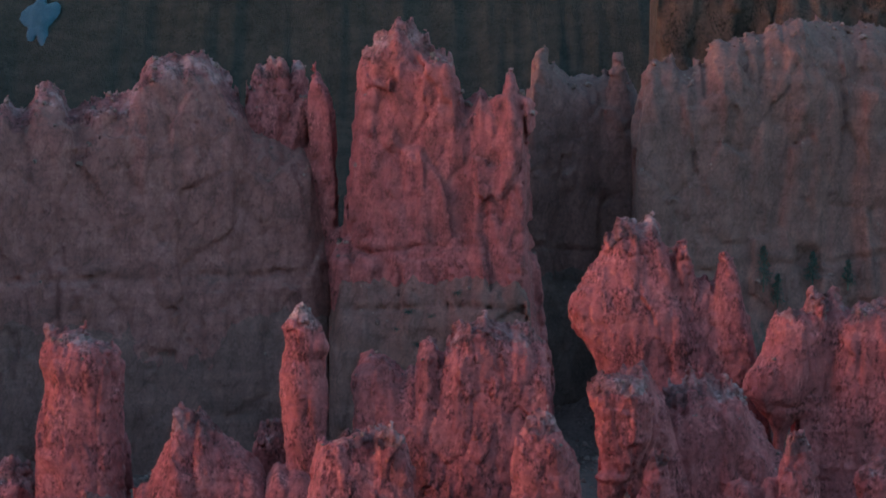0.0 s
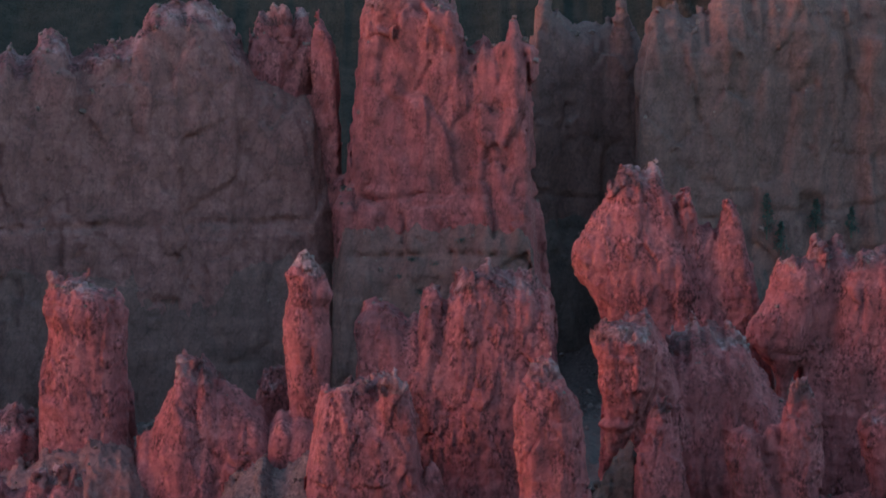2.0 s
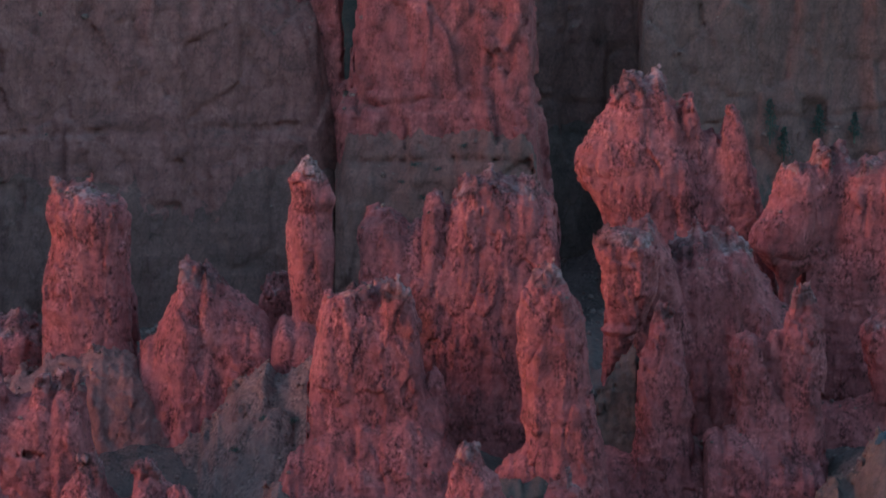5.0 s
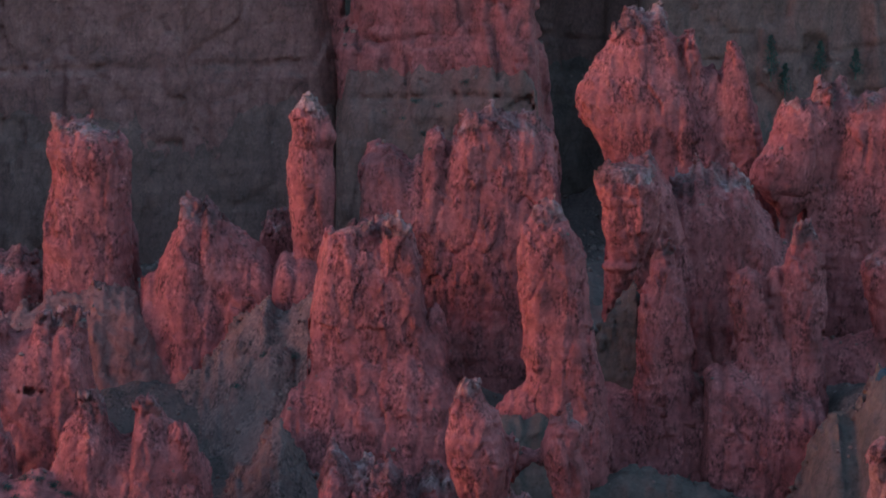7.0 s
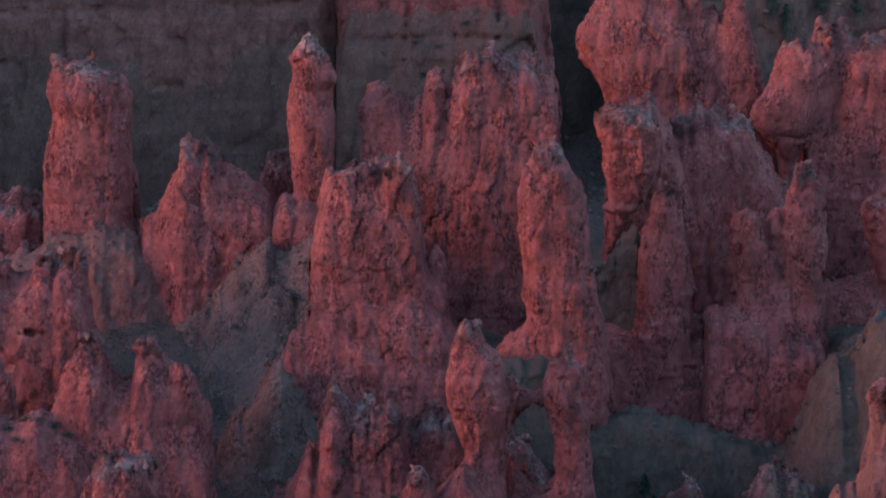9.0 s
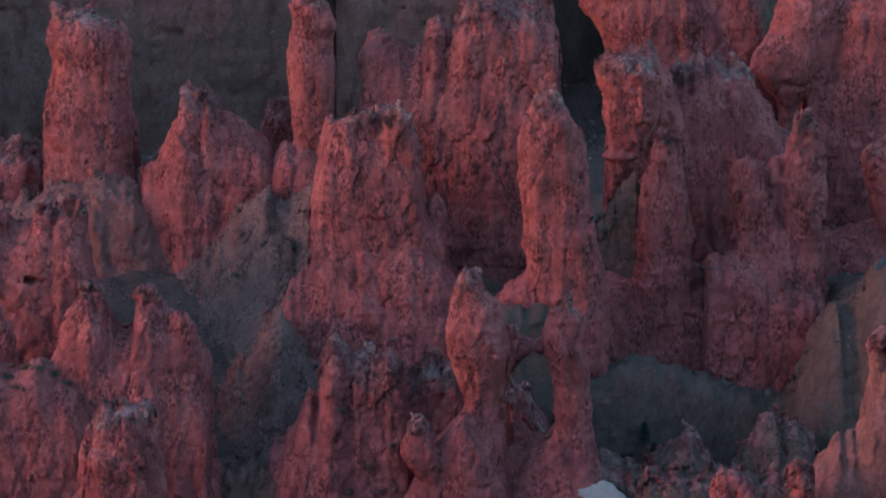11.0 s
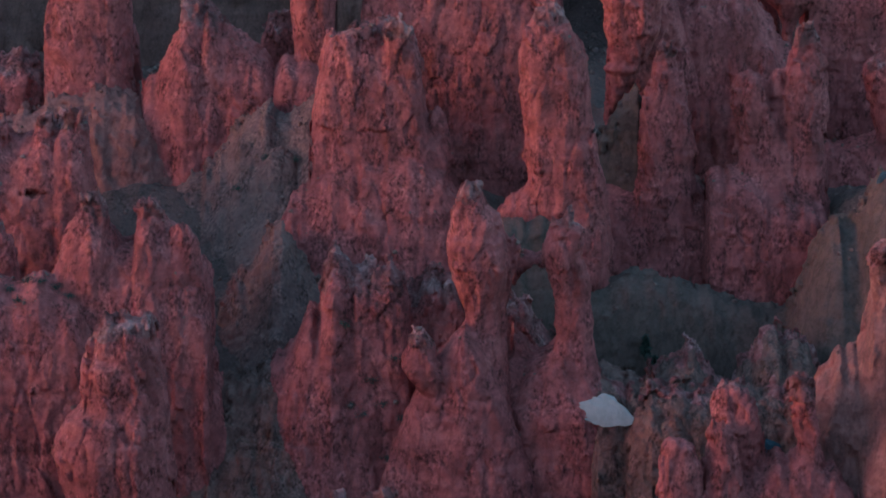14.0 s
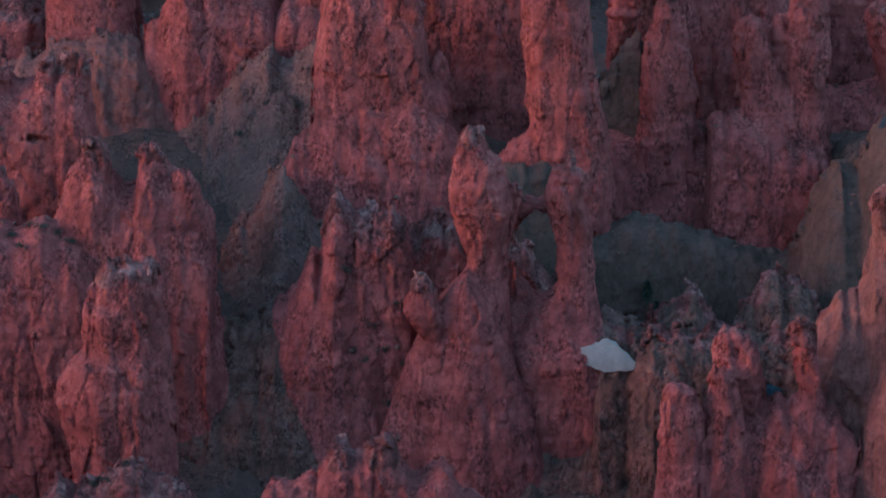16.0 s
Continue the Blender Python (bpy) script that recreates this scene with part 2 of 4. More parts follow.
        f = g * (1 - blend) + f * blend + 0.5 * blend * (1 - blend) * (g > -20) * (f > -20)
    i, j, k = np.nonzero(np.abs(f) < 2.1)
    x, y, z = X[i], Y[j] + np.float32(y0), Z[k]
    deep = below[i, 0, k]
    crag = np.exp(-np.clip(deep, 0, 60) / 3.0)
    wx = x + 0.4 * value_noise(x / 3.1, y / 3.1, z / 4.0 + 9)
    wy = y + 0.4 * value_noise(x / 2.7 + 7, y / 2.7, z / 3.5)
    wz = z + 0.5 * value_noise(x / 2.2, y / 2.2 + 4, z / 2.2)
    # buttresses, ribs and gullies
    calm = 0.55 + 0.45 * crag
    n = -0.02 + 0.12 * crag + 0.6 * np.clip(rugged, 0, 1) * value_noise(x / 7.0 + 1, y / 7.0, z / 26.0) * np.clip(deep / 6, 0, 1)
    n += 0.36 * rugged * (0.8 - 2.2 * np.abs(value_noise(wx / 2.6 + 3, wy / 2.6, z / 11.0)))
    # vertical joints
    n -= 0.55 * rugged * np.exp(-np.abs(value_noise(wx / 3.2 + 11, wy / 3.2, z / 16.0)) / 0.035)
    # broken blocks, large and small
    chance, gap, facet = blocks(wx / 2.6, wy / 2.6, wz / 5.5)
    n += (0.25 + 0.4 * crag) * rugged * (chance - 0.5) + (0.5 + 0.3 * crag) * rugged * facet - (0.1 + 0.6 * crag) * rugged * np.exp(-gap / 0.05)
    chance, gap, facet = blocks(wx / 0.95 + 9, wy / 0.95, wz / 1.9)
    n += (0.15 + 1.0 * crag) * rugged * (chance - 0.5) + (0.2 + 0.3 * crag) * rugged * facet - (0.06 + 0.65 * crag) * rugged * np.exp(-gap / 0.09)
    n -= (0.3 + 0.6 * crag) * rugged * np.clip(value_noise(x / 0.8 + 4, y / 0.8, z / 1.3) - 0.5, 0, 1)
    n += (0.09 + 0.25 * crag) * rugged * value_noise(x / 0.45, y / 0.45, z / 0.5 + 1) - 0.18 * rugged * np.exp(-np.abs(value_noise(wx / 1.3 + 5, wy / 1.3, z / 3.2)) / 0.05)
    if step >= 0.38:
        # tall slabs, alcoves and flutes of the great walls
        chance, gap, facet = blocks(wx / 6.5 + 3, wy / 9.0, wz / 13.0)
        n += (1.0 * (chance - 0.5) + 1.0 * facet) * np.clip(deep / 5, 0, 1) - 0.5 * np.exp(-gap / 0.05)
        n += 0.7 * (0.5 - 2.0 * np.abs(value_noise(wx / 4.2 + 8, wy / 6.0, z / 24.0)))
    n += 0.07 * value_noise(x / 12, y / 12, (z + 0.03 * x) / 0.8) + 0.07 * value_noise(x / 6 + 2, y / 6, (z - 0.02 * x) / 0.45)
    if ledge is not None:
        zz = z - ledge - 0.9 * value_noise(x / 9, y / 9, z * 0) - 0.4 * value_noise(x / 2.5, y / 2.5, z * 0)
        n += (-0.75 * np.exp(-((zz / 0.4) ** 2)) + 0.45 * np.exp(-(((zz - 1.1) / 0.6) ** 2)) - 0.4 * np.exp(-(((zz + 1.8) / 0.35) ** 2))) * (0.5 + 0.6 * value_noise(x / 5, y / 5, z * 0 + 3)) + 0.35 * np.clip(-zz, 0, 2.0)
    f[i, j, k] += n
    for a in (0, -1):
        f[a], f[:, a], f[:, :, a] = -1, -1, -1
    solid = f > 0
    count = np.zeros([s - 1 for s in f.shape], np.int8)
    for a in (0, 1):
        for b in (0, 1):
            for c in (0, 1):
                count += solid[a:a - 1 or None, b:b - 1 or None, c:c - 1 or None]
    ci, cj, ck = np.nonzero((count > 0) & (count < 8))
    index = np.full(count.shape, -1, np.int32)
    index[ci, cj, ck] = np.arange(len(ci))
    total, hits = np.zeros((len(ci), 3), np.float32), np.zeros(len(ci), np.float32)
    for axis in range(3):
        for a in (0, 1):
            for b in (0, 1):
                o = [a, b]
                o.insert(axis, 0)
                e = list(o)
                e[axis] = 1
                fa, fb = f[ci + o[0], cj + o[1], ck + o[2]], f[ci + e[0], cj + e[1], ck + e[2]]
                cross = (fa > 0) != (fb > 0)
                t = np.where(cross, fa / np.where(cross, fa - fb, 1), 0)
                at = np.tile(np.array(o, np.float32), (len(ci), 1))
                at[:, axis] = t
                total += at * cross[:, None]
                hits += cross
    cell = total / hits[:, None] + np.stack([ci, cj, ck], 1)
    verts = np.stack([X[0] + cell[:, 0] * step, y0 + Y[0] + cell[:, 1] * step * 1.3, Z[0] + cell[:, 2] * step], 1)
    quads = []
    for axis in range(3):
        lo = [slice(1, -1)] * 3
        lo[axis] = slice(0, -1)
        hi = list(lo)
        hi[axis] = slice(1, None)
        a, b = solid[tuple(lo)], solid[tuple(hi)]
        at = np.stack(np.nonzero(a != b), 1)
        out = a[tuple(at.T)]
        off = [1, 1, 1]
        off[axis] = 0
        at = at + np.array(off)
        p, q = [n for n in range(3) if n != axis]
        ring = []
        for dp, dq in ((-1, -1), (0, -1), (0, 0), (-1, 0)):
            c = at.copy()
            c[:, p] += dp
            c[:, q] += dq
            ring.append(index[c[:, 0], c[:, 1], c[:, 2]])
        ring = np.stack(ring, 1)
        turn = out if axis != 1 else ~out
        ring[~turn] = ring[~turn][:, ::-1]
        quads.append(ring)
    quads = np.concatenate(quads)
    # drop loose crumbs
    piece, size = islands(quads, len(verts))
    quads = quads[size[piece] > 0.2 * size.max()]
    sunk = verts[:, 2] < land(verts[:, 0], verts[:, 1]) - 0.8
    quads = quads[~sunk[quads].all(1)]
    cap = below[np.clip(cell[:, 0].astype(int), 0, len(X) - 1), 0, np.clip(cell[:, 2].astype(int), 0, len(Z) - 1)]
    return verts, quads, cap


def part(name, verts, quads, material, parent, label=""):
    used, inverse = np.unique(quads, return_inverse=True)
    base = np.array(parent.location)
    me = bpy.data.meshes.new(name)
    me.vertices.add(len(used))
    me.vertices.foreach_set("co", (verts[used] - base).astype(np.float32).ravel())
    me.loops.add(quads.size)
    me.loops.foreach_set("vertex_index", inverse.reshape(-1).astype(np.int32))
    me.polygons.add(len(quads))
    me.polygons.foreach_set("loop_start", np.arange(0, quads.size, 4, dtype=np.int32))
    me.update(calc_edges=True)
    me.materials.append(material)
    ob = new(name, me)
    ob.parent = parent
    return tagged(ob, label) if label else ob


def formation(name, label, category, y, prims, materials, step, rugged, ledge, names, caplabel, capdeep):
    verts, quads, cap = carve(y, prims, step, rugged, ledge)
    thing = new(name)
    mid = (verts[:, 0].min() + verts[:, 0].max()) / 2
    thing.location = (mid, y, float(land(mid, y)))
    tagged(thing, label, category, "rock formations of the canyon")
    wob = value_noise(verts[:, 0] / 2.3, verts[:, 1] / 2.3, verts[:, 2] / 2.3) * 1.2
    depth = (cap + wob)[quads].mean(1)
    top = depth < capdeep
    for _ in range(2):
        # small flecks go over to the other part
        for side in (True, False):
            at = np.nonzero(top == side)[0]
            if len(at):
                piece, size = islands(quads[at], len(verts))
                top[at[size[piece] < 250]] = not side
    for side in (False, True):
        at = np.nonzero(top == side)[0]
        if len(at):
            piece, size = islands(quads[at], len(verts))
            for p in np.unique(piece):
                part(names[side], verts, quads[at[piece == p]], materials[side], thing, caplabel if side else "")
    return thing


def cliff(name, label, y, prims, step=0.45, rugged=1.0, ledge=None, stone=None):
    # Beyond y 600 the cliffs get the stone with painted dimness.
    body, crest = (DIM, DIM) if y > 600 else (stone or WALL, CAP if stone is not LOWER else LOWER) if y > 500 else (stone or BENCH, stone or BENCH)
    return formation(name, label, "cliff", y, prims, (body, crest), step, rugged, ledge, ("cliff_face", "crest"), "crumbling paler crest", 3.0)


def hoodoo(name, label, y, prims, step=0.3, rugged=0.8, ledge=None, cap=2.2, stone=None):
    return formation(name, label, "hoodoo", y, prims, (stone or RED, CAP), step, rugged, ledge, ("shaft", "caprock"), "pale knobbly caprock", cap)


def outcrop(name, label, y, prims, step=0.3, rugged=0.8, ledge=None, stone=None):
    return formation(name, label, "outcrop", y, prims, (stone or GREY, stone or GREY), step, rugged, ledge, ("slope", "crest"), "", 1.0)


# ---- ground ----
def graded(lo, hi, near_lo, near_hi, fine, grow):
    """Coordinates, fine between near_lo and near_hi and ever coarser outside."""
    c = list(np.arange(near_lo, near_hi, fine))
    s = fine
    while c[-1] < hi:
        s *= grow
        c.append(c[-1] + s)
    s = fine
    while c[0] > lo:
        s *= grow
        c.insert(0, c[0] - s)
    return np.array(c)


gx, gy = graded(-4500, 4500, -62, 62, 0.62, 1.12), graded(-4000, 4800, 352, 460, 0.65, 1.08)
gy = np.unique(np.concatenate([gy[(gy < -5) | (gy > 90)], [-5, 0, 2.5, 4, 10, 20, 30, 50, 75]]))
gxx, gyy = np.meshgrid(gx, gy, indexing="ij")
gverts = np.stack([gxx, gyy, land(gxx, gyy)], -1).reshape(-1, 3)
gi = np.arange(len(gx) * len(gy)).reshape(len(gx), len(gy))
gquads = np.stack([gi[:-1, :-1], gi[1:, :-1], gi[1:, 1:], gi[:-1, 1:]], -1).reshape(-1, 4)
anchor = new("anchor")
ground = part("ground", gverts, gquads, SOIL, anchor)
ground.parent = None
# Past y 590 the ground is coloured near-black in place of shade.
ground.data.materials.append(FARSHADE)
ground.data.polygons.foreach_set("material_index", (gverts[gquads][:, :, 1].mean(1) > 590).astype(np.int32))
bpy.data.objects.remove(anchor)
tagged(ground, "dark red-brown canyon floor and slopes of loose soil", "ground", kind="structure")

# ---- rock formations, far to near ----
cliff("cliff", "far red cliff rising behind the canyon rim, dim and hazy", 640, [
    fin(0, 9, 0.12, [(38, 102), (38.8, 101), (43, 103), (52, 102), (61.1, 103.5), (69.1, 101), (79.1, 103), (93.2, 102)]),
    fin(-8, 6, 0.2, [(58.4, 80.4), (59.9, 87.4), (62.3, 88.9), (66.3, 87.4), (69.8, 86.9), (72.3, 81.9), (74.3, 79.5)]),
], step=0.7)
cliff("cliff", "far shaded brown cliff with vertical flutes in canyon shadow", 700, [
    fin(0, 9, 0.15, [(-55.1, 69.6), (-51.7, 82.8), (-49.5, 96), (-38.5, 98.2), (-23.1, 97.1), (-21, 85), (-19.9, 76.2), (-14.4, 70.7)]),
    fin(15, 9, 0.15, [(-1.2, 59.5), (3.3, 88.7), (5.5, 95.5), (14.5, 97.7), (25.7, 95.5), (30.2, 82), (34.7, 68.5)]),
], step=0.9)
cliff("cliff", "tall red canyon wall with ragged crumbling crest and flutes", 560, [
    fin(0, 7, 0.09, [(-76.5, 78), (-71.7, 74.4), (-68, 74.7), (-66.7, 75.3), (-65.5, 76.1), (-64.4, 74), (-62.2, 74.4), (-61.6, 76.7), (-60.8, 77.9), (-58.4, 77.7), (-57.1, 76.2), (-56.7, 73.7), (-55.1, 73.3), (-53.4, 74.7), (-50.9, 76.8), (-48.8, 76.3), (-47.5, 77.1), (-46.1, 79.9), (-43.6, 81.4), (-39.6, 81.3), (-37.6, 82.1), (-35.3, 81.2), (-32.7, 78), (-31.5, 75.3), (-30, 73.7), (-29, 70.7), (-26, 69.1), (-22.5, 67.7), (-19.6, 66.1), (-18.1, 59.9), (-15.8, 51.7), (-11.9, 35)], 0.4, -45.2),
    column(-11, 0.4, [(72.2, -64.8, -55.3), (68.3, -66.6, -53.6), (61.4, -68.4, -53.7), (50.9, -69.4, -52.9)]),
    column(-7, 0.5, [(74.1, -54, -48.3), (68, -54.9, -47.8), (59.2, -55.8, -47.6), (49.5, -56.8, -47.2)]),
    column(-3.5, 0.5, [(71.6, -45.6, -38.6), (65.9, -46.1, -38.2), (57.1, -47, -37.8), (49.1, -47.5, -37)]),
    column(0, 0.5, [(72.6, -37.1, -30.9), (63.8, -37.5, -30.5), (54.9, -38.1, -29.2), (48.7, -38.5, -28.4)]),
], step=0.46, rugged=0.8, ledge=48)
hoodoo("hoodoo", "twin-headed red rock turret beside a narrow cleft", 572, [
    fin(0, 5, 0.06, [(-31.1, 52), (-30.3, 71.8), (-29.9, 77.6), (-28.3, 79.8), (-25.9, 80.9), (-24.6, 80.1), (-23.5, 78.6), (-22.7, 80.4), (-21.3, 80.6), (-20.4, 79.4), (-19.7, 75.9), (-19.4, 66), (-18.9, 51.4)], 0.4, -25),
    fin(-5, 1.6, 0.03, [(-20.9, 60.1), (-20.2, 77.3), (-19.7, 80.1), (-19, 80.4), (-18.1, 78.3), (-17.4, 76.3), (-16.5, 73.5), (-16, 66.8), (-15.4, 60.5), (-15.1, 54.7), (-14.6, 49.8)], -0.7, -17.9),
    column(-3, 0.8, [(80.9, -26.5, -24.9), (79.9, -27.1, -23.3), (76.3, -27.6, -22.4), (70, -27.4, -22), (60.2, -27.7, -20.3), (48.4, -29.3, -17.6)]),
], step=0.38, ledge=48, cap=3.0)
cliff("cliff", "sunlit red pyramid-topped canyon wall with dark ledges", 560, [
    fin(0, 6, 0.07, [(-15.6, 50.7), (-14.7, 54.4), (-14, 61.5), (-13, 69.6), (-12.6, 79.4), (-11.6, 82.1), (-9.6, 83.3), (-7.9, 84.8), (-6.6, 86.8), (-5.7, 87.7), (-4.8, 87.1), (-2.7, 84.7), (-0.1, 82.8), (2.5, 81.5), (3.2, 78), (4.5, 75.2), (6.1, 75.4), (6.9, 77.2), (8.7, 77.2), (9.2, 75.3), (10.4, 77.2), (11, 79.5), (11.9, 79.7), (12.5, 77.3), (13.5, 74.9), (13.9, 64.2), (14.6, 50.1), (16.6, 34.2)], -0.3, 0.6),
    column(-1, 0.6, [(84.1, -7.1, -4.5), (81.5, -10.6, -2.7), (76.2, -11.5, -4.5), (69.2, -12.6, -5.8), (61.2, -13.6, -4.8), (55, -14.6, -4), (48.8, -15.1, -2.7)]),
    column(-5, 0.6, [(80.9, -2.3, 2.5), (75.7, -3.6, 3.6), (67.8, -3.1, 4.1), (57.2, -4.3, 4.5), (51.1, -4.9, 5.2)]),
    column(-6, 0.7, [(76.2, 8.4, 13.3), (73.1, 7.7, 13.7), (64.4, 6.9, 13.5), (52.9, 6.5, 13.7)]),
], step=0.4, ledge=52, stone=SUNLIT)
# Lower bands in the dim stone: the walls' fading light is painted.
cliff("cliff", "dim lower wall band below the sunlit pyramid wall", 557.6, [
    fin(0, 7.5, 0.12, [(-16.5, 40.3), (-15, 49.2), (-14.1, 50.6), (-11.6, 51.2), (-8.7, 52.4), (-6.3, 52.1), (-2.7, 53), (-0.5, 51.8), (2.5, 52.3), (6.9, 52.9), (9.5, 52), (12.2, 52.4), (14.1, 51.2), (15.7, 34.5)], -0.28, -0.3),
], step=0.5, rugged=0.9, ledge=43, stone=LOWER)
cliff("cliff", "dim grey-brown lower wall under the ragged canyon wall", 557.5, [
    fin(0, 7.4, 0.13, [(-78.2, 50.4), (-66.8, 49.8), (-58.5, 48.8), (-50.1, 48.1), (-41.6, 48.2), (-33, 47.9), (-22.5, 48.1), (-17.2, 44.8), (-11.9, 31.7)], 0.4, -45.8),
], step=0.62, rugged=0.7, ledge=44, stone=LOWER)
# These two lower walls are darkened by their stone, standing in for shade.
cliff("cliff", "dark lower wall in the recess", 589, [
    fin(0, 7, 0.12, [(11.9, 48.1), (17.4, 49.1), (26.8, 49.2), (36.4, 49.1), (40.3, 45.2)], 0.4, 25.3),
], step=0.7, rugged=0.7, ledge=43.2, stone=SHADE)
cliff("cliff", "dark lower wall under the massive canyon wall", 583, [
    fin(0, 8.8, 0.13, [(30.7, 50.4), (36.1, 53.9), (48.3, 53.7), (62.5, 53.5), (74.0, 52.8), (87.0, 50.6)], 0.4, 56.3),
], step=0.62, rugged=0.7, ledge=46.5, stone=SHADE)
# Recess and massive wall take the dim stone too, in place of shade.
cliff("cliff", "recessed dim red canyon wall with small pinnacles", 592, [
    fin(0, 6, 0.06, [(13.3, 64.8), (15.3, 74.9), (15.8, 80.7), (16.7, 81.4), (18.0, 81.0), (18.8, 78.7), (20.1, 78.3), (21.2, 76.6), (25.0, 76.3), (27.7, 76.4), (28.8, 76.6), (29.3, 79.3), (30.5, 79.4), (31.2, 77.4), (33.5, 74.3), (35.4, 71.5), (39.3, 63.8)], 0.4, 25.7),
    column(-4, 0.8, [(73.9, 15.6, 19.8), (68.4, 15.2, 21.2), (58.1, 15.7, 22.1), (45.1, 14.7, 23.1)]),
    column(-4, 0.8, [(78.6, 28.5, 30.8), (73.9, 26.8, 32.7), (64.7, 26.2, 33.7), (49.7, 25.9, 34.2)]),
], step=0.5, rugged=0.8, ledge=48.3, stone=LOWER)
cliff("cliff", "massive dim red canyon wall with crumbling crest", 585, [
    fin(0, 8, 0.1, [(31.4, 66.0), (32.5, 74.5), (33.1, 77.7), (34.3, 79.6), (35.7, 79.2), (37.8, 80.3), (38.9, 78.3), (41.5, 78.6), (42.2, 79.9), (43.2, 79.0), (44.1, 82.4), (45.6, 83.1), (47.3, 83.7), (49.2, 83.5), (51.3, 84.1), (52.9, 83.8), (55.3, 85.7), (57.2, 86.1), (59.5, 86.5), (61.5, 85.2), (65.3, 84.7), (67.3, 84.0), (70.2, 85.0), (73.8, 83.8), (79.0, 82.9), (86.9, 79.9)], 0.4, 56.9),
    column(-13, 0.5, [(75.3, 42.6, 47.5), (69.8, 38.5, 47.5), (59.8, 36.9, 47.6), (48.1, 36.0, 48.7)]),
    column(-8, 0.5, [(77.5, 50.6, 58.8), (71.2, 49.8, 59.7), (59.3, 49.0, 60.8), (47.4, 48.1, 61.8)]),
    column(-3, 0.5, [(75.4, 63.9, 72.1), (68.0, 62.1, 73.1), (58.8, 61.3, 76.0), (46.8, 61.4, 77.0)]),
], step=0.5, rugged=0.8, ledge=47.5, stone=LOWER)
hoodoo("hoodoo", "great overhanging red rock cockscomb with spiky crest", 482, [
    column(0, 0.5, [(63.8, 23.9, 26.7), (62, 22.9, 30.2), (59.7, 21.7, 31.5), (57.4, 19.7, 32.7), (55.1, 18.2, 33.8), (52.6, 17.6, 35.4), (50.1, 18.4, 36.5), (48.2, 19.6, 37.7), (46.1, 21, 38.5), (43.6, 22.1, 39.7), (39.3, 22.9, 41.3), (33.1, 22.9, 43.6)]),
    fin(2, 4, 0.06, [(22.8, 58.3), (24, 63.6), (24.8, 65), (25.7, 65), (26.9, 64), (28, 64.3), (29.1, 65), (29.7, 64.6), (30.3, 62.8), (30.7, 60.6), (32, 60), (32.8, 61.1), (33.5, 61.6), (34.1, 60.3), (35.4, 56.8), (36.1, 58.3), (36.9, 57.9), (37.5, 56), (38.1, 57.7), (38.9, 60.2), (39.6, 59.9), (40.4, 58.2), (41.6, 53.7), (42.8, 49.8), (44, 45.2), (45.7, 35.9)]),
    column(-1, 0.8, [(61.9, 32.9, 33.7), (60.3, 32.3, 34.2), (54.9, 31.9, 35.7), (47.2, 32.3, 37.3), (37.9, 32.8, 38.1)]),
    column(-1, 0.8, [(60.6, 38.4, 39.4), (58.3, 38, 40.2), (54.1, 37.3, 41.4), (48.7, 37.4, 42.6), (37.9, 37.5, 43.9)]),
], step=0.26)
hoodoo("hoodoo", "broad craggy red rock head tapering to a narrow neck", 472, [
    fin(3, 5, 0.06, [(47.6, 36), (48.2, 48), (49, 54.2), (49.7, 56.1), (50.7, 56.1), (51.4, 54.9), (52.4, 55.8), (53.8, 55.6), (55.1, 53.3), (56.8, 54.3), (58.3, 55), (59.7, 54.8), (63.6, 52.6), (68.3, 46.5)]),
    column(-2, 0.7, [(54.5, 45.9, 49), (51.8, 44.3, 50.2), (48.4, 42.8, 50.6), (46.2, 40.9, 50.2), (43.5, 40.4, 49.6), (41.3, 42.1, 48.6), (39, 43.7, 47.1), (36.5, 44.9, 46), (33, 45.2, 45.8)]),
    column(-1, 0.7, [(53.6, 44.8, 46.4), (51.5, 43.9, 47), (47, 43, 47.5), (43.5, 42.5, 47.5), (41, 43.5, 47), (38, 44.5, 46)]),
    column(-2, 0.7, [(55.9, 49.2, 50.8), (53, 48.6, 51.6), (47, 48, 52), (40, 48.6, 52)]),
    column(0, 0.6, [(54.6, 54.4, 61.8), (50, 52, 64.9), (44, 50.8, 65.8), (36.5, 50, 66.7), (23.4, 50, 68.6)]),
], step=0.28)
hoodoo("hoodoo", "red rock buttress with a bright sheer outer face", 448, [
    column(0, 0.9, [(49.3, 19.8, 23.2), (48.4, 19.2, 26), (46.2, 19.2, 27.1), (44.1, 19.7, 27.2), (41.2, 20, 27.2), (38.3, 20.7, 26), (37, 20.7, 25.4), (36.2, 19.7, 25), (35.4, 20.5, 24.6), (32.5, 20.5, 23.2), (29.5, 20.5, 21.4), (26, 20.6, 21)]),
    fin(8, 4, 0.04, [(22.4, 45.6), (23.8, 48.9), (26.3, 49.2), (28.4, 46.3), (30.6, 41.9), (32.9, 35.4)]),
], step=0.24)
# Added thin slab in dark stone, shaped as the shadow beside the buttress.
cliff("cliff", "added dark slab for the shadow at the foot of the buttress", 443.5, [
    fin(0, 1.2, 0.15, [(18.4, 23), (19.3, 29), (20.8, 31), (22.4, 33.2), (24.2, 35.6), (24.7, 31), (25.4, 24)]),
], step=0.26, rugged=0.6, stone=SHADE)
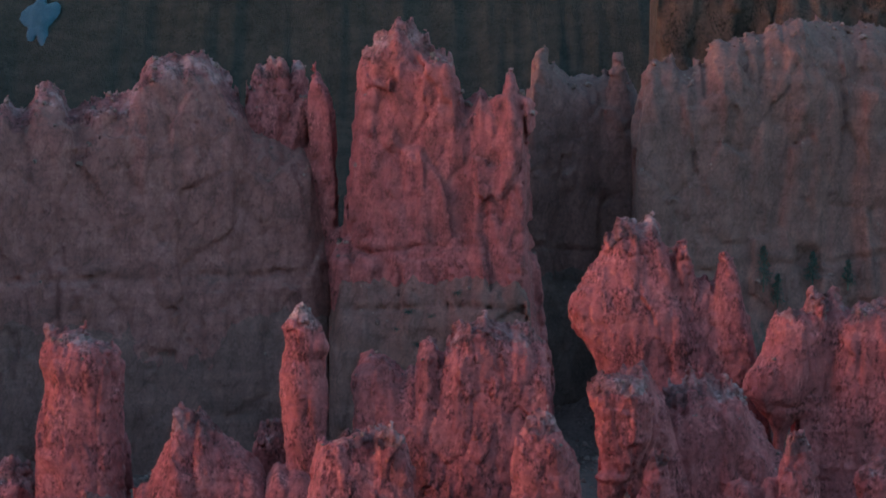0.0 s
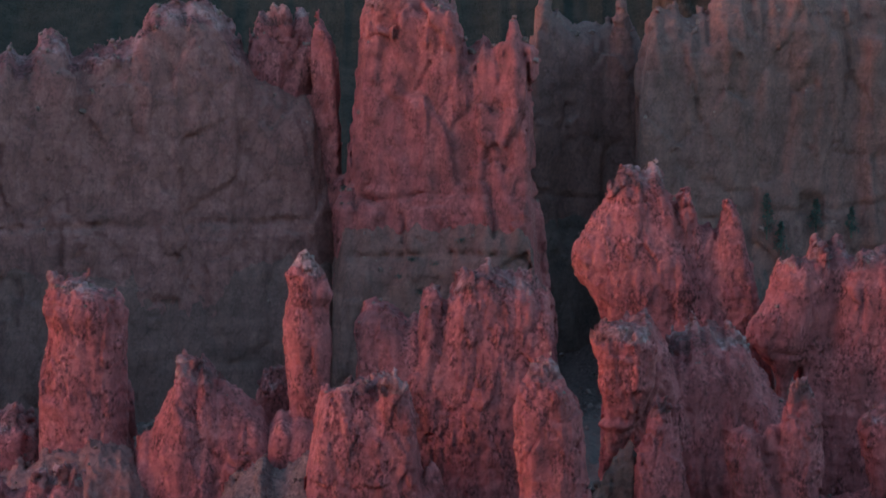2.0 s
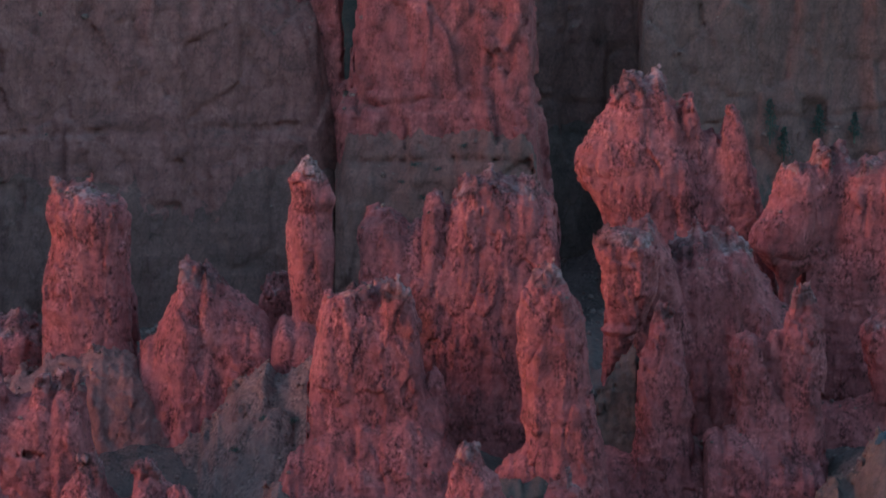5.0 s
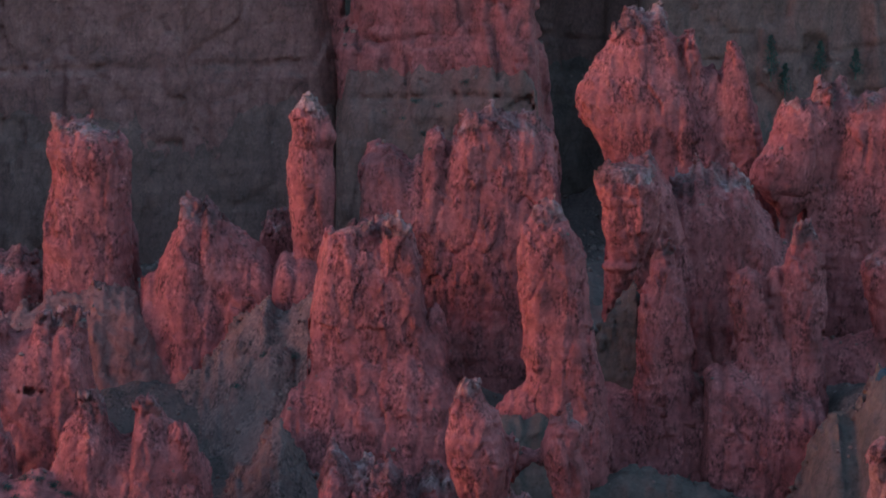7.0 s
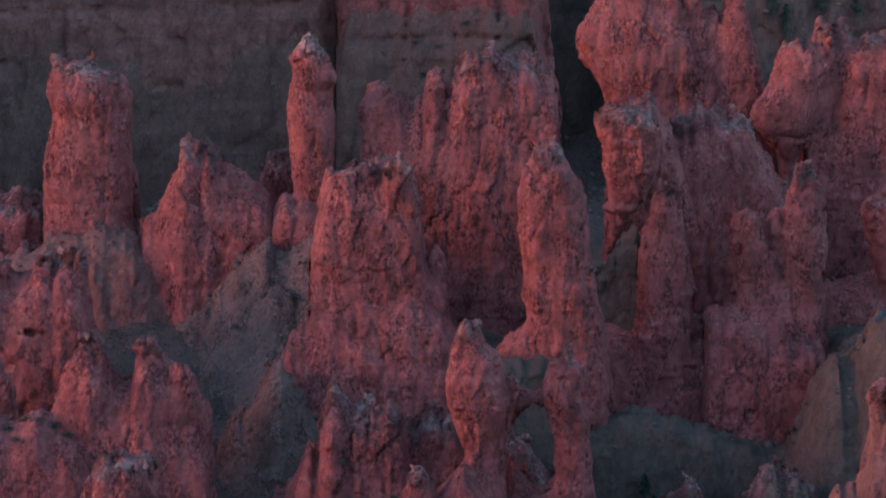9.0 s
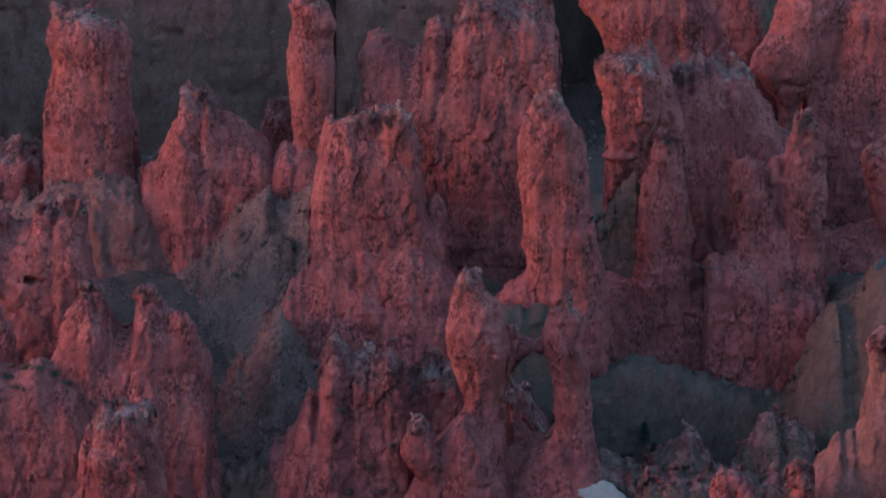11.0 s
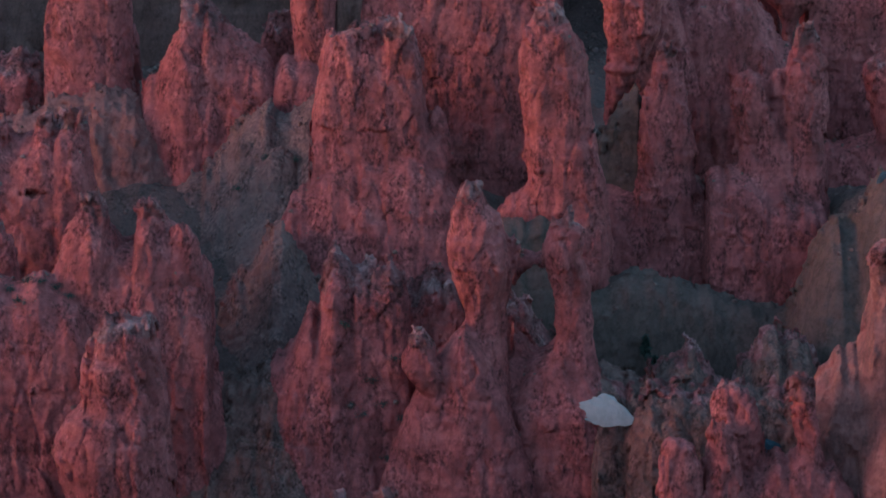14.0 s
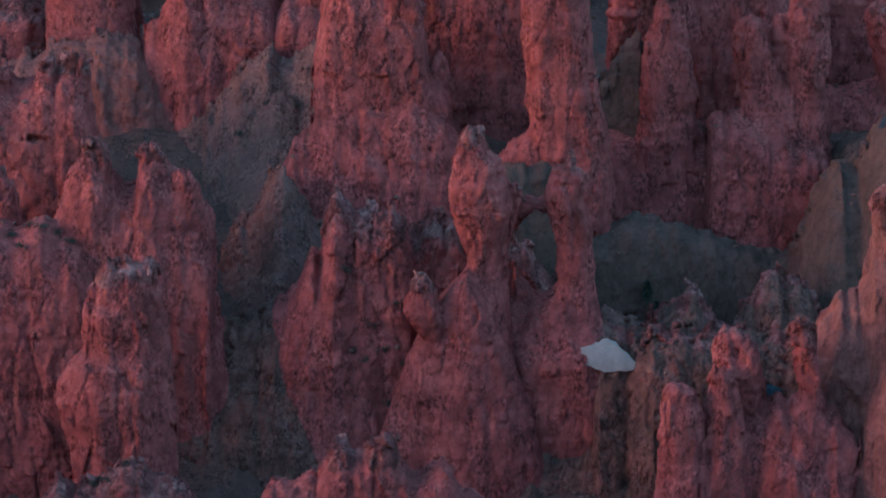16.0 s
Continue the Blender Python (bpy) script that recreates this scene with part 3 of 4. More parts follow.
hoodoo("hoodoo", "dim rounded red rock mass with crumbling top", 460, [
    fin(0, 6, 0.12, [(25.4, 33.1), (27.9, 40.5), (28.8, 43.5), (29.7, 45.1), (31.7, 46), (32.3, 47.4), (33.3, 48.4), (34.2, 46.8), (36.6, 46.5), (37.8, 47.2), (39.2, 46.2), (40.3, 42.8), (42, 41.1), (43.1, 38.3), (44.8, 37.6), (46.7, 33.9), (49.7, 27.1)]),
    column(-3, 0.7, [(45.5, 30.2, 33.1), (41.1, 29.2, 34.6), (35.2, 28.9, 35.4), (23.3, 28.3, 37.1)]),
    column(-3, 0.7, [(44.7, 35.3, 38.2), (39.6, 34.6, 39.7), (33.7, 34.4, 40.5), (21.8, 34.2, 41.1)]),
], step=0.27)
hoodoo("hoodoo", "slender free-standing glowing red rock tower with knobbed top", 452, [
    column(0, 0.8, [(57.2, -17.8, -16.4), (56.4, -18.3, -15.7), (55.6, -18.9, -15), (54.6, -19.5, -14.5), (53.4, -19.3, -14.4), (52.2, -19.1, -13.6), (51.7, -19.1, -13.8), (50.5, -19.3, -14.1), (48.5, -19.5, -13.9), (46.3, -19.5, -13.5), (44.1, -19.4, -13.5), (41.9, -19.3, -13.8), (39.7, -19.2, -14), (36.8, -19, -14.4), (33.2, -19, -14.2), (28.7, -19.4, -14)]),
    fin(-1, 3, 0.15, [(-23.2, 28.9), (-22.4, 33), (-21.4, 35.5), (-20.4, 37), (-18.9, 36.6), (-17.1, 37), (-15, 36.1), (-13.9, 30.4)]),
], step=0.22, rugged=0.5)
hoodoo("hoodoo", "small rounded orange-red rock knob beside the tower", 462, [
    column(0, 0.8, [(41.4, -21.7, -20.7), (40.5, -22.4, -19.7), (39.1, -23.2, -19.2), (37.6, -23.7, -19.1), (36.1, -23.5, -18.9), (34.2, -22.9, -18.8), (29.7, -23.1, -17.9), (22.2, -23.9, -17.6)]),
], step=0.23)
hoodoo("hoodoo", "stout square-topped red rock column with pale caprock", 455, [
    column(0, 0.8, [(53.2, -49.5, -44.9), (52.2, -50, -42), (51.3, -50.1, -40.5), (49.3, -50.4, -40), (47.3, -50, -40.2), (44.7, -50.5, -40.5), (42.1, -50.9, -40.6), (39.2, -51.3, -40.5), (36.3, -51.5, -40.2), (33.3, -51.5, -40), (30.4, -51.4, -39.5), (26.6, -51.9, -37.9), (20.7, -52, -35.3), (10.2, -53, -33.2)]),
    column(1, 0.8, [(54.2, -49.4, -48.4), (53.5, -49.8, -48), (52.2, -50.1, -46.8), (50, -50.1, -46.8)]),
    column(0, 0.8, [(54.1, -45.6, -44.7), (53.4, -47.6, -44.3), (51.6, -47.8, -44.1)]),
    column(0, 0.8, [(52.2, -42.9, -41.2), (51.6, -43.8, -40.5), (50, -44.2, -40)]),
    column(5, 0.9, [(39.2, -40.8, -40.3), (37.6, -40.9, -39.9), (33.9, -41, -39.5), (28.6, -41.2, -38.8), (21.1, -41.5, -37.1)]),
], step=0.24)
hoodoo("hoodoo", "low red rock shoulder beside the stout column", 460, [
    fin(0, 4, 0.12, [(-66.2, 33.9), (-61.8, 36.1), (-58.9, 35.2), (-57.4, 35.6), (-55.2, 36.5), (-53.6, 36.1), (-52.6, 35.2), (-51.7, 34.2), (-50.5, 30.1), (-49.2, 24.1)]),
    column(-3, 0.8, [(34.4, -56.3, -53.4), (32.2, -57.8, -52.7), (29.2, -60.1, -52.8), (23.3, -61.7, -51.8)]),
], step=0.33)
hoodoo("hoodoo", "pointed red rock peak with grey weathered tip", 452, [
    fin(0, 4, 0.16, [(-40.3, 28.7), (-38.1, 33.2), (-36.4, 35.5), (-34.9, 38.3), (-33.9, 40.6), (-33.4, 42.8), (-32.5, 43.8), (-31.4, 44.4), (-30.7, 43.5), (-29.7, 44.1), (-28.7, 42.9), (-28.1, 42.1), (-26.7, 41.1), (-25.4, 40.2), (-24.1, 38.6), (-23.1, 37.4), (-21.7, 35.9), (-20.1, 33.2), (-17.6, 25.8)]),
    column(-1, 0.6, [(43.6, -32.8, -31), (40.6, -33.5, -30.4), (35.5, -34, -29.3), (26, -34.9, -28.4)]),
    column(-1, 0.6, [(42.1, -29.6, -27.8), (38.5, -29.7, -26.1), (31.9, -29.4, -25.1), (23, -29.1, -24.8)]),
], step=0.24)
hoodoo("hoodoo", "wide red rock comb with a knobbly serrated crest", 458, [
    fin(0, 5, 0.05, [(-11.3, 34.2), (-10.4, 44.2), (-10.3, 47.2), (-9.7, 49.6), (-8.7, 50.3), (-7.4, 50.5), (-6.2, 49.7), (-5.2, 49.3), (-4.2, 48.6), (-2.6, 48.6), (-2, 50.9), (-1.1, 51.9), (-0.2, 51.5), (0.3, 50.3), (1.3, 50), (2.2, 51.8), (2.5, 53.8), (3.5, 54.6), (4.5, 54.3), (5.1, 55.4), (6.3, 55.7), (7.4, 54.9), (8.6, 54.4), (9.5, 53.1), (10.3, 54.1), (11.5, 54.4), (12.2, 53.1), (13.2, 53.2), (14, 52.1), (14.6, 49.7), (15, 43.8), (15.8, 35)]),
    column(-2, 0.5, [(49.9, -9.5, -6), (47.8, -10.4, -4.6), (44.9, -10.2, -3.5), (42, -9.3, -2.8), (35.3, -9, -1.7), (22, -10.5, -0.2)]),
    column(-3, 0.6, [(54.2, 2.8, 7.7), (50.9, 1.8, 8.4), (45.8, 0.5, 9.1), (38.5, 0.1, 10.3), (28.1, -0.2, 11), (17.7, -1, 11.8)]),
    column(-1, 0.8, [(54, 10.3, 12), (51.3, 9.9, 14.1), (44.7, 9.5, 14.8), (33.7, 9.2, 15.4), (21, 8.9, 15.9)]),
    column(-3, 0.8, [(52.1, -1.7, -0.5), (50.5, -2.1, 0.2), (47.3, -2.4, 0.5), (39.9, -2.8, 0.8)]),
], step=0.24)
hoodoo("hoodoo", "blocky red rock buttress with pale lumpy cap and undercut ledges", 434, [
    fin(1, 5, 0.07, [(-16.6, 32.2), (-15.3, 37.8), (-14.6, 41.7), (-14.1, 43), (-13, 42.8), (-11.9, 43.3), (-11, 44.3), (-9.8, 44), (-8.8, 44.3), (-7.8, 45), (-6.9, 45.7), (-6, 45.4), (-5.4, 44.6), (-4.2, 43.3), (-3.4, 42.5), (-2.9, 40.6), (-2.7, 37.1), (-2, 33.9), (-0.5, 32.7), (0.3, 31.3), (0.9, 25.8), (1.9, 17.9)]),
    column(-2, 0.6, [(44.5, -10.9, -8.5), (42.6, -13.3, -7.8), (38.4, -14, -7.1), (32.8, -15.1, -6.4), (27.1, -15.8, -5.8), (21.5, -13.4, -4.4)]),
    column(-3, 0.7, [(45.7, -7.2, -5.7), (44.2, -7.9, -3.8), (39.3, -7.4, -3), (33, -7.1, -2.2), (27.3, -6.4, -0.9), (18.8, -6.5, -0.2)]),
    fin(-3, 3, 0.3, [(-20.3, 20.3), (-18.8, 23.8), (-16.5, 26.3), (-14.7, 28.2), (-9.2, 29.1), (-4.4, 29.9), (-0.2, 27.3), (1.8, 23.8), (4.6, 17.4)]),
    column(-1, 0.9, [(34.3, -2.2, -0.9), (33.1, -2.4, 0.2), (29.7, -2.7, 0.9), (24.1, -3, 1.2)]),
], step=0.23)
# Wall stone instead of red rock here: a dimmer colour for shaded faces.
cliff("cliff", "dim brown rock wall between the nearer red pillars", 449, [
    fin(0, 3, 0.12, [(1.2, 8.8), (4.8, 15.2), (6.9, 16.9), (10.5, 18.6), (15.5, 20.6), (19.8, 22), (22.7, 23.2), (24.8, 23.8), (29.9, 23.2), (32.9, 21.4), (34.5, 19.7), (39.5, 18.8), (44.6, 19.3), (49, 21.3), (54.9, 24), (66.8, 25)], 0.2, 33.1),
], step=0.36, rugged=0.8, stone=WALL)
# The gully's shade is painted: this wall takes the darkest stone.
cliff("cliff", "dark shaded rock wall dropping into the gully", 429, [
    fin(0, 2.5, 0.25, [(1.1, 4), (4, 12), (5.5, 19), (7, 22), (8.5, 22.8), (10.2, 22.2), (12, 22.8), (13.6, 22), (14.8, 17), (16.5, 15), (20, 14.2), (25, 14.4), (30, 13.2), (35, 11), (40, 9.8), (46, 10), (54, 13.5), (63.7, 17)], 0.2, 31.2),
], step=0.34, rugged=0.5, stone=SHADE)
# Bench dimmed the same way, by stone colour.
cliff("cliff", "red rubbly bench below the stout column, coloured dim for shade", 450, [
    fin(0, 3, 0.32, [(-65.1, 25.5), (-60.7, 26.9), (-56.3, 29.1), (-52, 31.7), (-47.6, 33.2), (-41.9, 33.5), (-39, 32.7), (-37.5, 30.6), (-34.8, 27.7), (-32.6, 25.8), (-29.1, 25.5), (-26.2, 23.3), (-19.1, 15.9)]),
], step=0.34, stone=WALL)
# The apron's shadow is in its dim stone, not cast.
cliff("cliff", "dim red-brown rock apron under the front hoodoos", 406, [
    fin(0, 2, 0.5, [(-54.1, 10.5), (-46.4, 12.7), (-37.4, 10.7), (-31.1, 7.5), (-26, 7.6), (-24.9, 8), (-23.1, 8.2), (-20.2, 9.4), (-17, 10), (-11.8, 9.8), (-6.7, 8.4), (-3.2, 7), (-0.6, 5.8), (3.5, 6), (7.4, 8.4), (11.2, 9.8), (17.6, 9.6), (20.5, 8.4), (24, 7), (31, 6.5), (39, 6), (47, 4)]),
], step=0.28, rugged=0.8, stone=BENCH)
hoodoo("hoodoo", "tall ribbed red rock pillar flaring at its foot", 428, [
    column(0, 0.85, [(48.1, 12.1, 12.8), (47.5, 11.3, 13.5), (46.4, 10.5, 14.3), (44.8, 9.7, 15.3), (43, 9.1, 16.1), (40.9, 8.9, 16.8), (38.5, 9.1, 17.1), (37.4, 8.8, 17.2), (35, 9.2, 17.5), (31.5, 9.8, 18), (28.7, 9.7, 18.5), (27.3, 10.2, 19), (26, 10.1, 19.3), (22.4, 9.7, 19.6), (12.4, 9.4, 20.2)]),
    fin(0, 3, 0.2, [(5.3, 18.1), (6.5, 22.1), (7.3, 23.8), (8.6, 24.9), (10.1, 25.7), (11.8, 24.5), (14.2, 22.4), (17.7, 19.5)]),
    column(34, 0.9, [(42.3, 18.8, 20.4), (40.8, 17.4, 20.7), (37.2, 16.7, 20.9), (29.7, 16, 21.1), (19.2, 16, 21.4)]),
], step=0.22)
hoodoo("hoodoo", "thin dim red rock column with pale edges", 441, [
    column(0, 0.9, [(40.4, 27, 28), (39.2, 26.4, 28.7), (37.4, 25.9, 29), (34.5, 25.1, 29.6), (31, 24.6, 30.2), (28.1, 24.3, 30.8), (26.8, 24.2, 31.1), (25.2, 24.3, 30.6), (20.9, 23.5, 31.6), (12.1, 21.1, 33.2)]),
    fin(2, 5, 0.15, [(18.2, 20.4), (19.8, 24), (21.8, 23.7), (23.9, 23.3), (28.2, 24), (32.4, 21.9), (34, 16)]),
], step=0.24)
hoodoo("hoodoo", "double-headed red rock pillar on a broad shoulder", 440, [
    column(0, 0.8, [(37.2, 37.5, 38.5), (36.5, 36.4, 39.3), (35.1, 35.8, 39.9), (33.3, 35.7, 40.2), (31.2, 36.2, 41.4), (28.4, 36.6, 42.3), (26.4, 36.3, 42.9), (24.7, 36.1, 43.5), (21.1, 35.8, 45), (10.9, 33.8, 46.6)]),
    column(1, 0.8, [(42.7, 44.1, 45.1), (41.8, 43.4, 45.8), (40.6, 43.1, 46.4), (38.7, 43, 47.2), (36.7, 42.6, 47.8), (33.1, 42, 48.1), (30.2, 41.5, 47.8), (26.6, 41.1, 47.9), (19.4, 40.1, 48.6), (9.2, 38.9, 49.6)]),
    column(1, 0.9, [(37.1, 41.2, 42.1), (36, 40.7, 42.6), (32.4, 40.2, 43.1), (25.2, 39.3, 43.6)]),
    fin(-1, 4, 0.12, [(31.9, 14.1), (32.5, 19.9), (32.7, 24.2), (33.7, 24.9), (35.6, 25.6), (38.5, 24.9), (43.4, 22.7), (47, 21.3), (49.9, 15.5)]),
], step=0.24)
hoodoo("hoodoo", "red rock pillar rising from a narrow bright-edged saddle", 450, [
    column(0, 0.8, [(38.8, 56, 58.5), (37.5, 54.8, 61.4), (36.3, 53.1, 62.1), (35, 52.8, 62.5), (32.8, 53.5, 62.9), (29.9, 54.2, 63), (27.7, 54.8, 63.1), (18.8, 54.7, 64.8)]),
    fin(1, 3, 0.2, [(44.5, 23), (47.4, 26), (48.9, 26.7), (51.7, 26.9), (53.8, 27), (56, 27.8), (61.7, 28.9)]),
], step=0.33)
hoodoo("hoodoo", "cluster of lumpy red hoodoos with a shallow arched niche", 425, [
    fin(0, 5, 0.08, [(-62.8, 32.5), (-57.3, 34.6), (-53.9, 34.6), (-52.7, 33.8), (-52, 32.8), (-50.3, 32.8), (-49, 33.7), (-48.1, 35), (-47.1, 34.6), (-46.5, 33.7), (-45.5, 35.3), (-44.4, 35.6), (-43.2, 34.9), (-42.8, 33.2), (-42.6, 29.8), (-42, 26.6), (-40.6, 21.4)]),
    column(-2, 0.8, [(35.3, -48.2, -46.8), (34, -49.1, -46.5), (30.2, -49.4, -46.3), (26, -49.8, -46.1), (17.7, -50.7, -45.9)]),
    column(-2, 0.8, [(35.9, -45.4, -43), (34.7, -46, -42.6), (31.6, -45.8, -42.5), (27.4, -46, -41.8), (19.1, -46.6, -41.1)]),
    column(-2, 0.8, [(34.7, -55, -52.4), (32.3, -55.7, -51.7), (27.4, -55.9, -51.1), (17.7, -56.8, -50.7)]),
    hole(-6, -49.5, 26.2, 2.4, 0.9, 3),
], step=0.24)
hoodoo("hoodoo", "long red rock comb with crenellated crest and sheer front", 404, [
    fin(1, 5, 0.06, [(-46.9, 11.9), (-45.1, 20), (-44.4, 23), (-43.7, 24.8), (-42.8, 26.5), (-41.6, 27.5), (-41.1, 28.9), (-40.6, 30), (-39.7, 29.7), (-39.1, 28.7), (-38.7, 26.5), (-37.6, 25.1), (-35.6, 24.7), (-35.2, 28), (-34.6, 29.1), (-33.5, 28.8), (-32.7, 27.6), (-31.7, 26.3), (-30.4, 26), (-29.8, 24.7), (-28.5, 23), (-27.7, 21), (-27.1, 19), (-27, 14.6), (-26.9, 10.5), (-26.8, 8.5), (-25.9, 7.8), (-25.6, 5.6), (-24.1, 1.6)]),
    column(-1, 0.8, [(30.3, -40.9, -39.4), (29, -41.3, -38.7), (25.8, -43.1, -38.2), (20.5, -44.6, -37.7), (11, -45.4, -37.3)]),
    column(-1, 0.8, [(29.4, -34.9, -33.2), (28.1, -35, -32), (23.1, -35.4, -31.1), (15.1, -35.9, -31), (5.6, -36.7, -30.5)]),
    column(-2, 0.8, [(26.7, -31.2, -29.8), (24.7, -31.5, -28.5), (19.4, -31.5, -27.2), (11.3, -31.6, -27.2)]),
    fin(-3, 5, 0.15, [(-58.6, 18.3), (-53.4, 20.3), (-50.8, 20.8), (-48.8, 20.4), (-46.5, 21.5), (-44.3, 20.2), (-41.8, 19), (-39.9, 15.6), (-38.1, 7.5)]),
], step=0.21)
hoodoo("hoodoo", "leaning red rock spur with bright edge", 412, [
    column(0, 0.8, [(25.6, -53.9, -51.8), (24.4, -54, -51.5), (22.3, -54, -50.6), (20.3, -54.1, -50.2), (18.2, -54.2, -49.9), (12.7, -55, -49.7), (4.4, -55.3, -49.2)]),
], step=0.24)
hoodoo("hoodoo", "broad red butte topped with dark scree", 406, [
    fin(0, 3, 0.2, [(-23.8, 2.7), (-22.1, 5.6), (-21.2, 7.6), (-20, 9.7), (-18.5, 10.9), (-17.3, 11.9), (-16.6, 14.3), (-15.7, 16.8), (-15.1, 17), (-14.8, 16.1), (-14.4, 15.5), (-14.2, 19), (-13.5, 21.7), (-12.7, 22.8), (-11.7, 22.7), (-11, 21.7), (-9.5, 20.9), (-8, 21.3), (-6.2, 21.3), (-4.8, 20), (-4.1, 17.7), (-3.6, 11.6), (-2.6, 6.1), (0.3, 0.6)]),
    column(-1, 0.45, [(20.8, -12.1, -6.2), (17.3, -13.1, -5.9), (13.2, -13.8, -5.6), (7.8, -14.1, -5.9), (-0.5, -14.2, -5.9)]),
    fin(-1, 3, 0.3, [(-22.1, 1.6), (-18.7, 8.5), (-15.7, 12.9), (-13.4, 14.6), (-9.5, 13.9), (-6.2, 10.5), (-3, 3.7)]),
], step=0.21)
hoodoo("hoodoo", "bright orange-red rock slab behind the butte", 410, [
    fin(0, 4, 0.08, [(-6.3, 8.7), (-5.3, 15.7), (-4.3, 17.7), (-3.4, 17.6), (-2.4, 18.9), (-1.2, 19.3), (0.3, 19.1), (1.8, 18.3), (2.7, 16.3), (3.3, 10.9), (3.7, 5.4)], -0.3, -1.3),
], step=0.23)
hoodoo("hoodoo", "small bright pointed red rock tooth", 396, [
    column(0, 0.9, [(15.6, -3.3, -2.6), (14.9, -3.6, -1.7), (13.9, -3.8, -1.1), (12.6, -4.3, -0.8), (11.3, -4.7, -0.3), (10.2, -4.2, 0.2), (8.2, -2.6, 0.4), (5.5, -1.6, 0.2)]),
], step=0.21, rugged=0.5)
hoodoo("hoodoo", "slim fluted red hoodoo with a knobbed tip and flaring foot", 400, [
    column(0, 0.85, [(32.5, 3, 3.9), (31.9, 2.5, 4.4), (30.5, 1.7, 4.7), (29.1, 1.5, 5.1), (28.2, 0.8, 6.1), (26.5, 0.5, 6.8), (24.5, 0.3, 7.5), (22.5, 0.4, 7.9), (20.2, 1.1, 7.8), (18.2, 2, 7.3), (16.2, 2.3, 6.9), (14.5, 1.8, 6.8), (12.5, 0.6, 7), (9.8, -0.8, 7.2), (6.5, -2, 7.8), (1.7, -2.7, 8.8)]),
    column(1, 0.9, [(25.2, 7.2, 8.3), (24.3, 6.7, 8.7), (22.6, 6.2, 8.6), (20.3, 5.5, 8), (17.6, 4.9, 7.3)]),
    fin(-2, 2.4, 0.16, [(-10, -12), (-6.8, 0), (-4.5, 5.7), (-3.2, 8.9), (-1.9, 10.9), (-0.4, 13.1), (1, 14.9), (2.3, 15.7), (4.2, 13.7), (6.2, 9.7), (7.8, 5.7), (10, 0), (13, -12)]),
], step=0.21, rugged=0.6)
hoodoo("hoodoo", "narrow leaning red hoodoo joined by a thin rock bridge", 402, [
    column(0, 0.85, [(28.7, 14.3, 14.8), (27.7, 14, 15.1), (26.8, 12.4, 15.2), (25.7, 12, 16.1), (24, 11.5, 16.1), (23, 11.2, 16), (20.7, 12, 16.7), (18, 12.5, 17), (15.4, 12.6, 17.1), (13.3, 12.3, 17.1), (11.3, 11.1, 17.6), (8.6, 8.8, 18.2), (4.5, 6.2, 20)]),
    column(0, 0.9, [(27.2, 12.5, 13.4), (26.3, 12.1, 13.9), (24.7, 11.7, 14.2)]),
    fin(3, 1.2, 0.05, [(7.5, 20), (8.3, 22.9), (9.1, 22.8), (10.1, 22.7), (11.1, 22.9), (12.1, 23.5), (13.4, 21.3)]),
    fin(2, 3, 0.2, [(5, 2.6), (6.6, 9.4), (7.5, 11.4), (9.5, 10.8), (11.5, 11.4), (14.1, 11.4), (17.4, 9.7), (18.3, 7.7), (20.1, 3.9)]),
    hole(3, 10.5, 16.3, 2.7, 5.3, 10),
    hole(3, 11, 13.9, 2.4, 3.2, 10),
], step=0.21, rugged=0.6)
hoodoo("hoodoo", "sloping red rock slab seen through the window", 412, [
    fin(0, 3, 0.15, [(4.4, 8.6), (6.3, 14.1), (7.4, 16.2), (8.2, 16.5), (9.4, 15.2), (10.7, 13.3), (11.8, 11.6), (12.9, 10.5), (14.4, 5.8)]),
], step=0.23)
hoodoo("hoodoo", "low red cone with a pointed tip on the ridge", 408, [
    fin(0, 3, 0.6, [(20.6, 4.2), (22.9, 6.4), (24.9, 8.2), (26.5, 9.7), (27.8, 10.4), (28.3, 11.5), (28.9, 11.7), (29.4, 10.8), (30.1, 9.5), (31.6, 7.8), (33.5, 5.6)]),
], step=0.23, cap=0.5, stone=BENCH)
hoodoo("hoodoo", "twin-bumped low red rock mound on the ridge", 412, [
    fin(0, 4, 0.45, [(32.5, 3), (34.5, 6.2), (35.9, 8.6), (37.4, 10.8), (38.4, 12.2), (39.3, 12.1), (40, 10.8), (40.9, 11.4), (41.8, 11.5), (42.8, 10.4), (43.4, 8.2), (44.2, 6.5), (45.9, 3.7)]),
], step=0.23, cap=0.5, stone=BENCH)
hoodoo("hoodoo", "long low red rock ridge with rounded knobs", 402, [
    fin(0, 3, 0.35, [(16.7, 5.2), (17.6, 9.4), (18.6, 8.5), (19.8, 7.7), (21.3, 7.9), (22.6, 7.8), (23.9, 8.6), (25.8, 8.1), (27.1, 7.8), (31.1, 7.8), (33.7, 8.2), (35.6, 7.9), (37.7, 7.1), (38.9, 7.5), (40.1, 8.6), (41.5, 7.4), (43.2, 6.2), (45.5, 4.5)]),
    fin(-4, 3, 0.3, [(20.8, 3.6), (21.9, 5.4), (22.6, 7.3), (23.6, 8), (24.7, 7.6), (26.2, 8.6), (28.2, 8), (30.9, 7.6), (33.4, 6.3), (36.1, 3.6)]),
], step=0.21, cap=0.5, stone=BENCH)
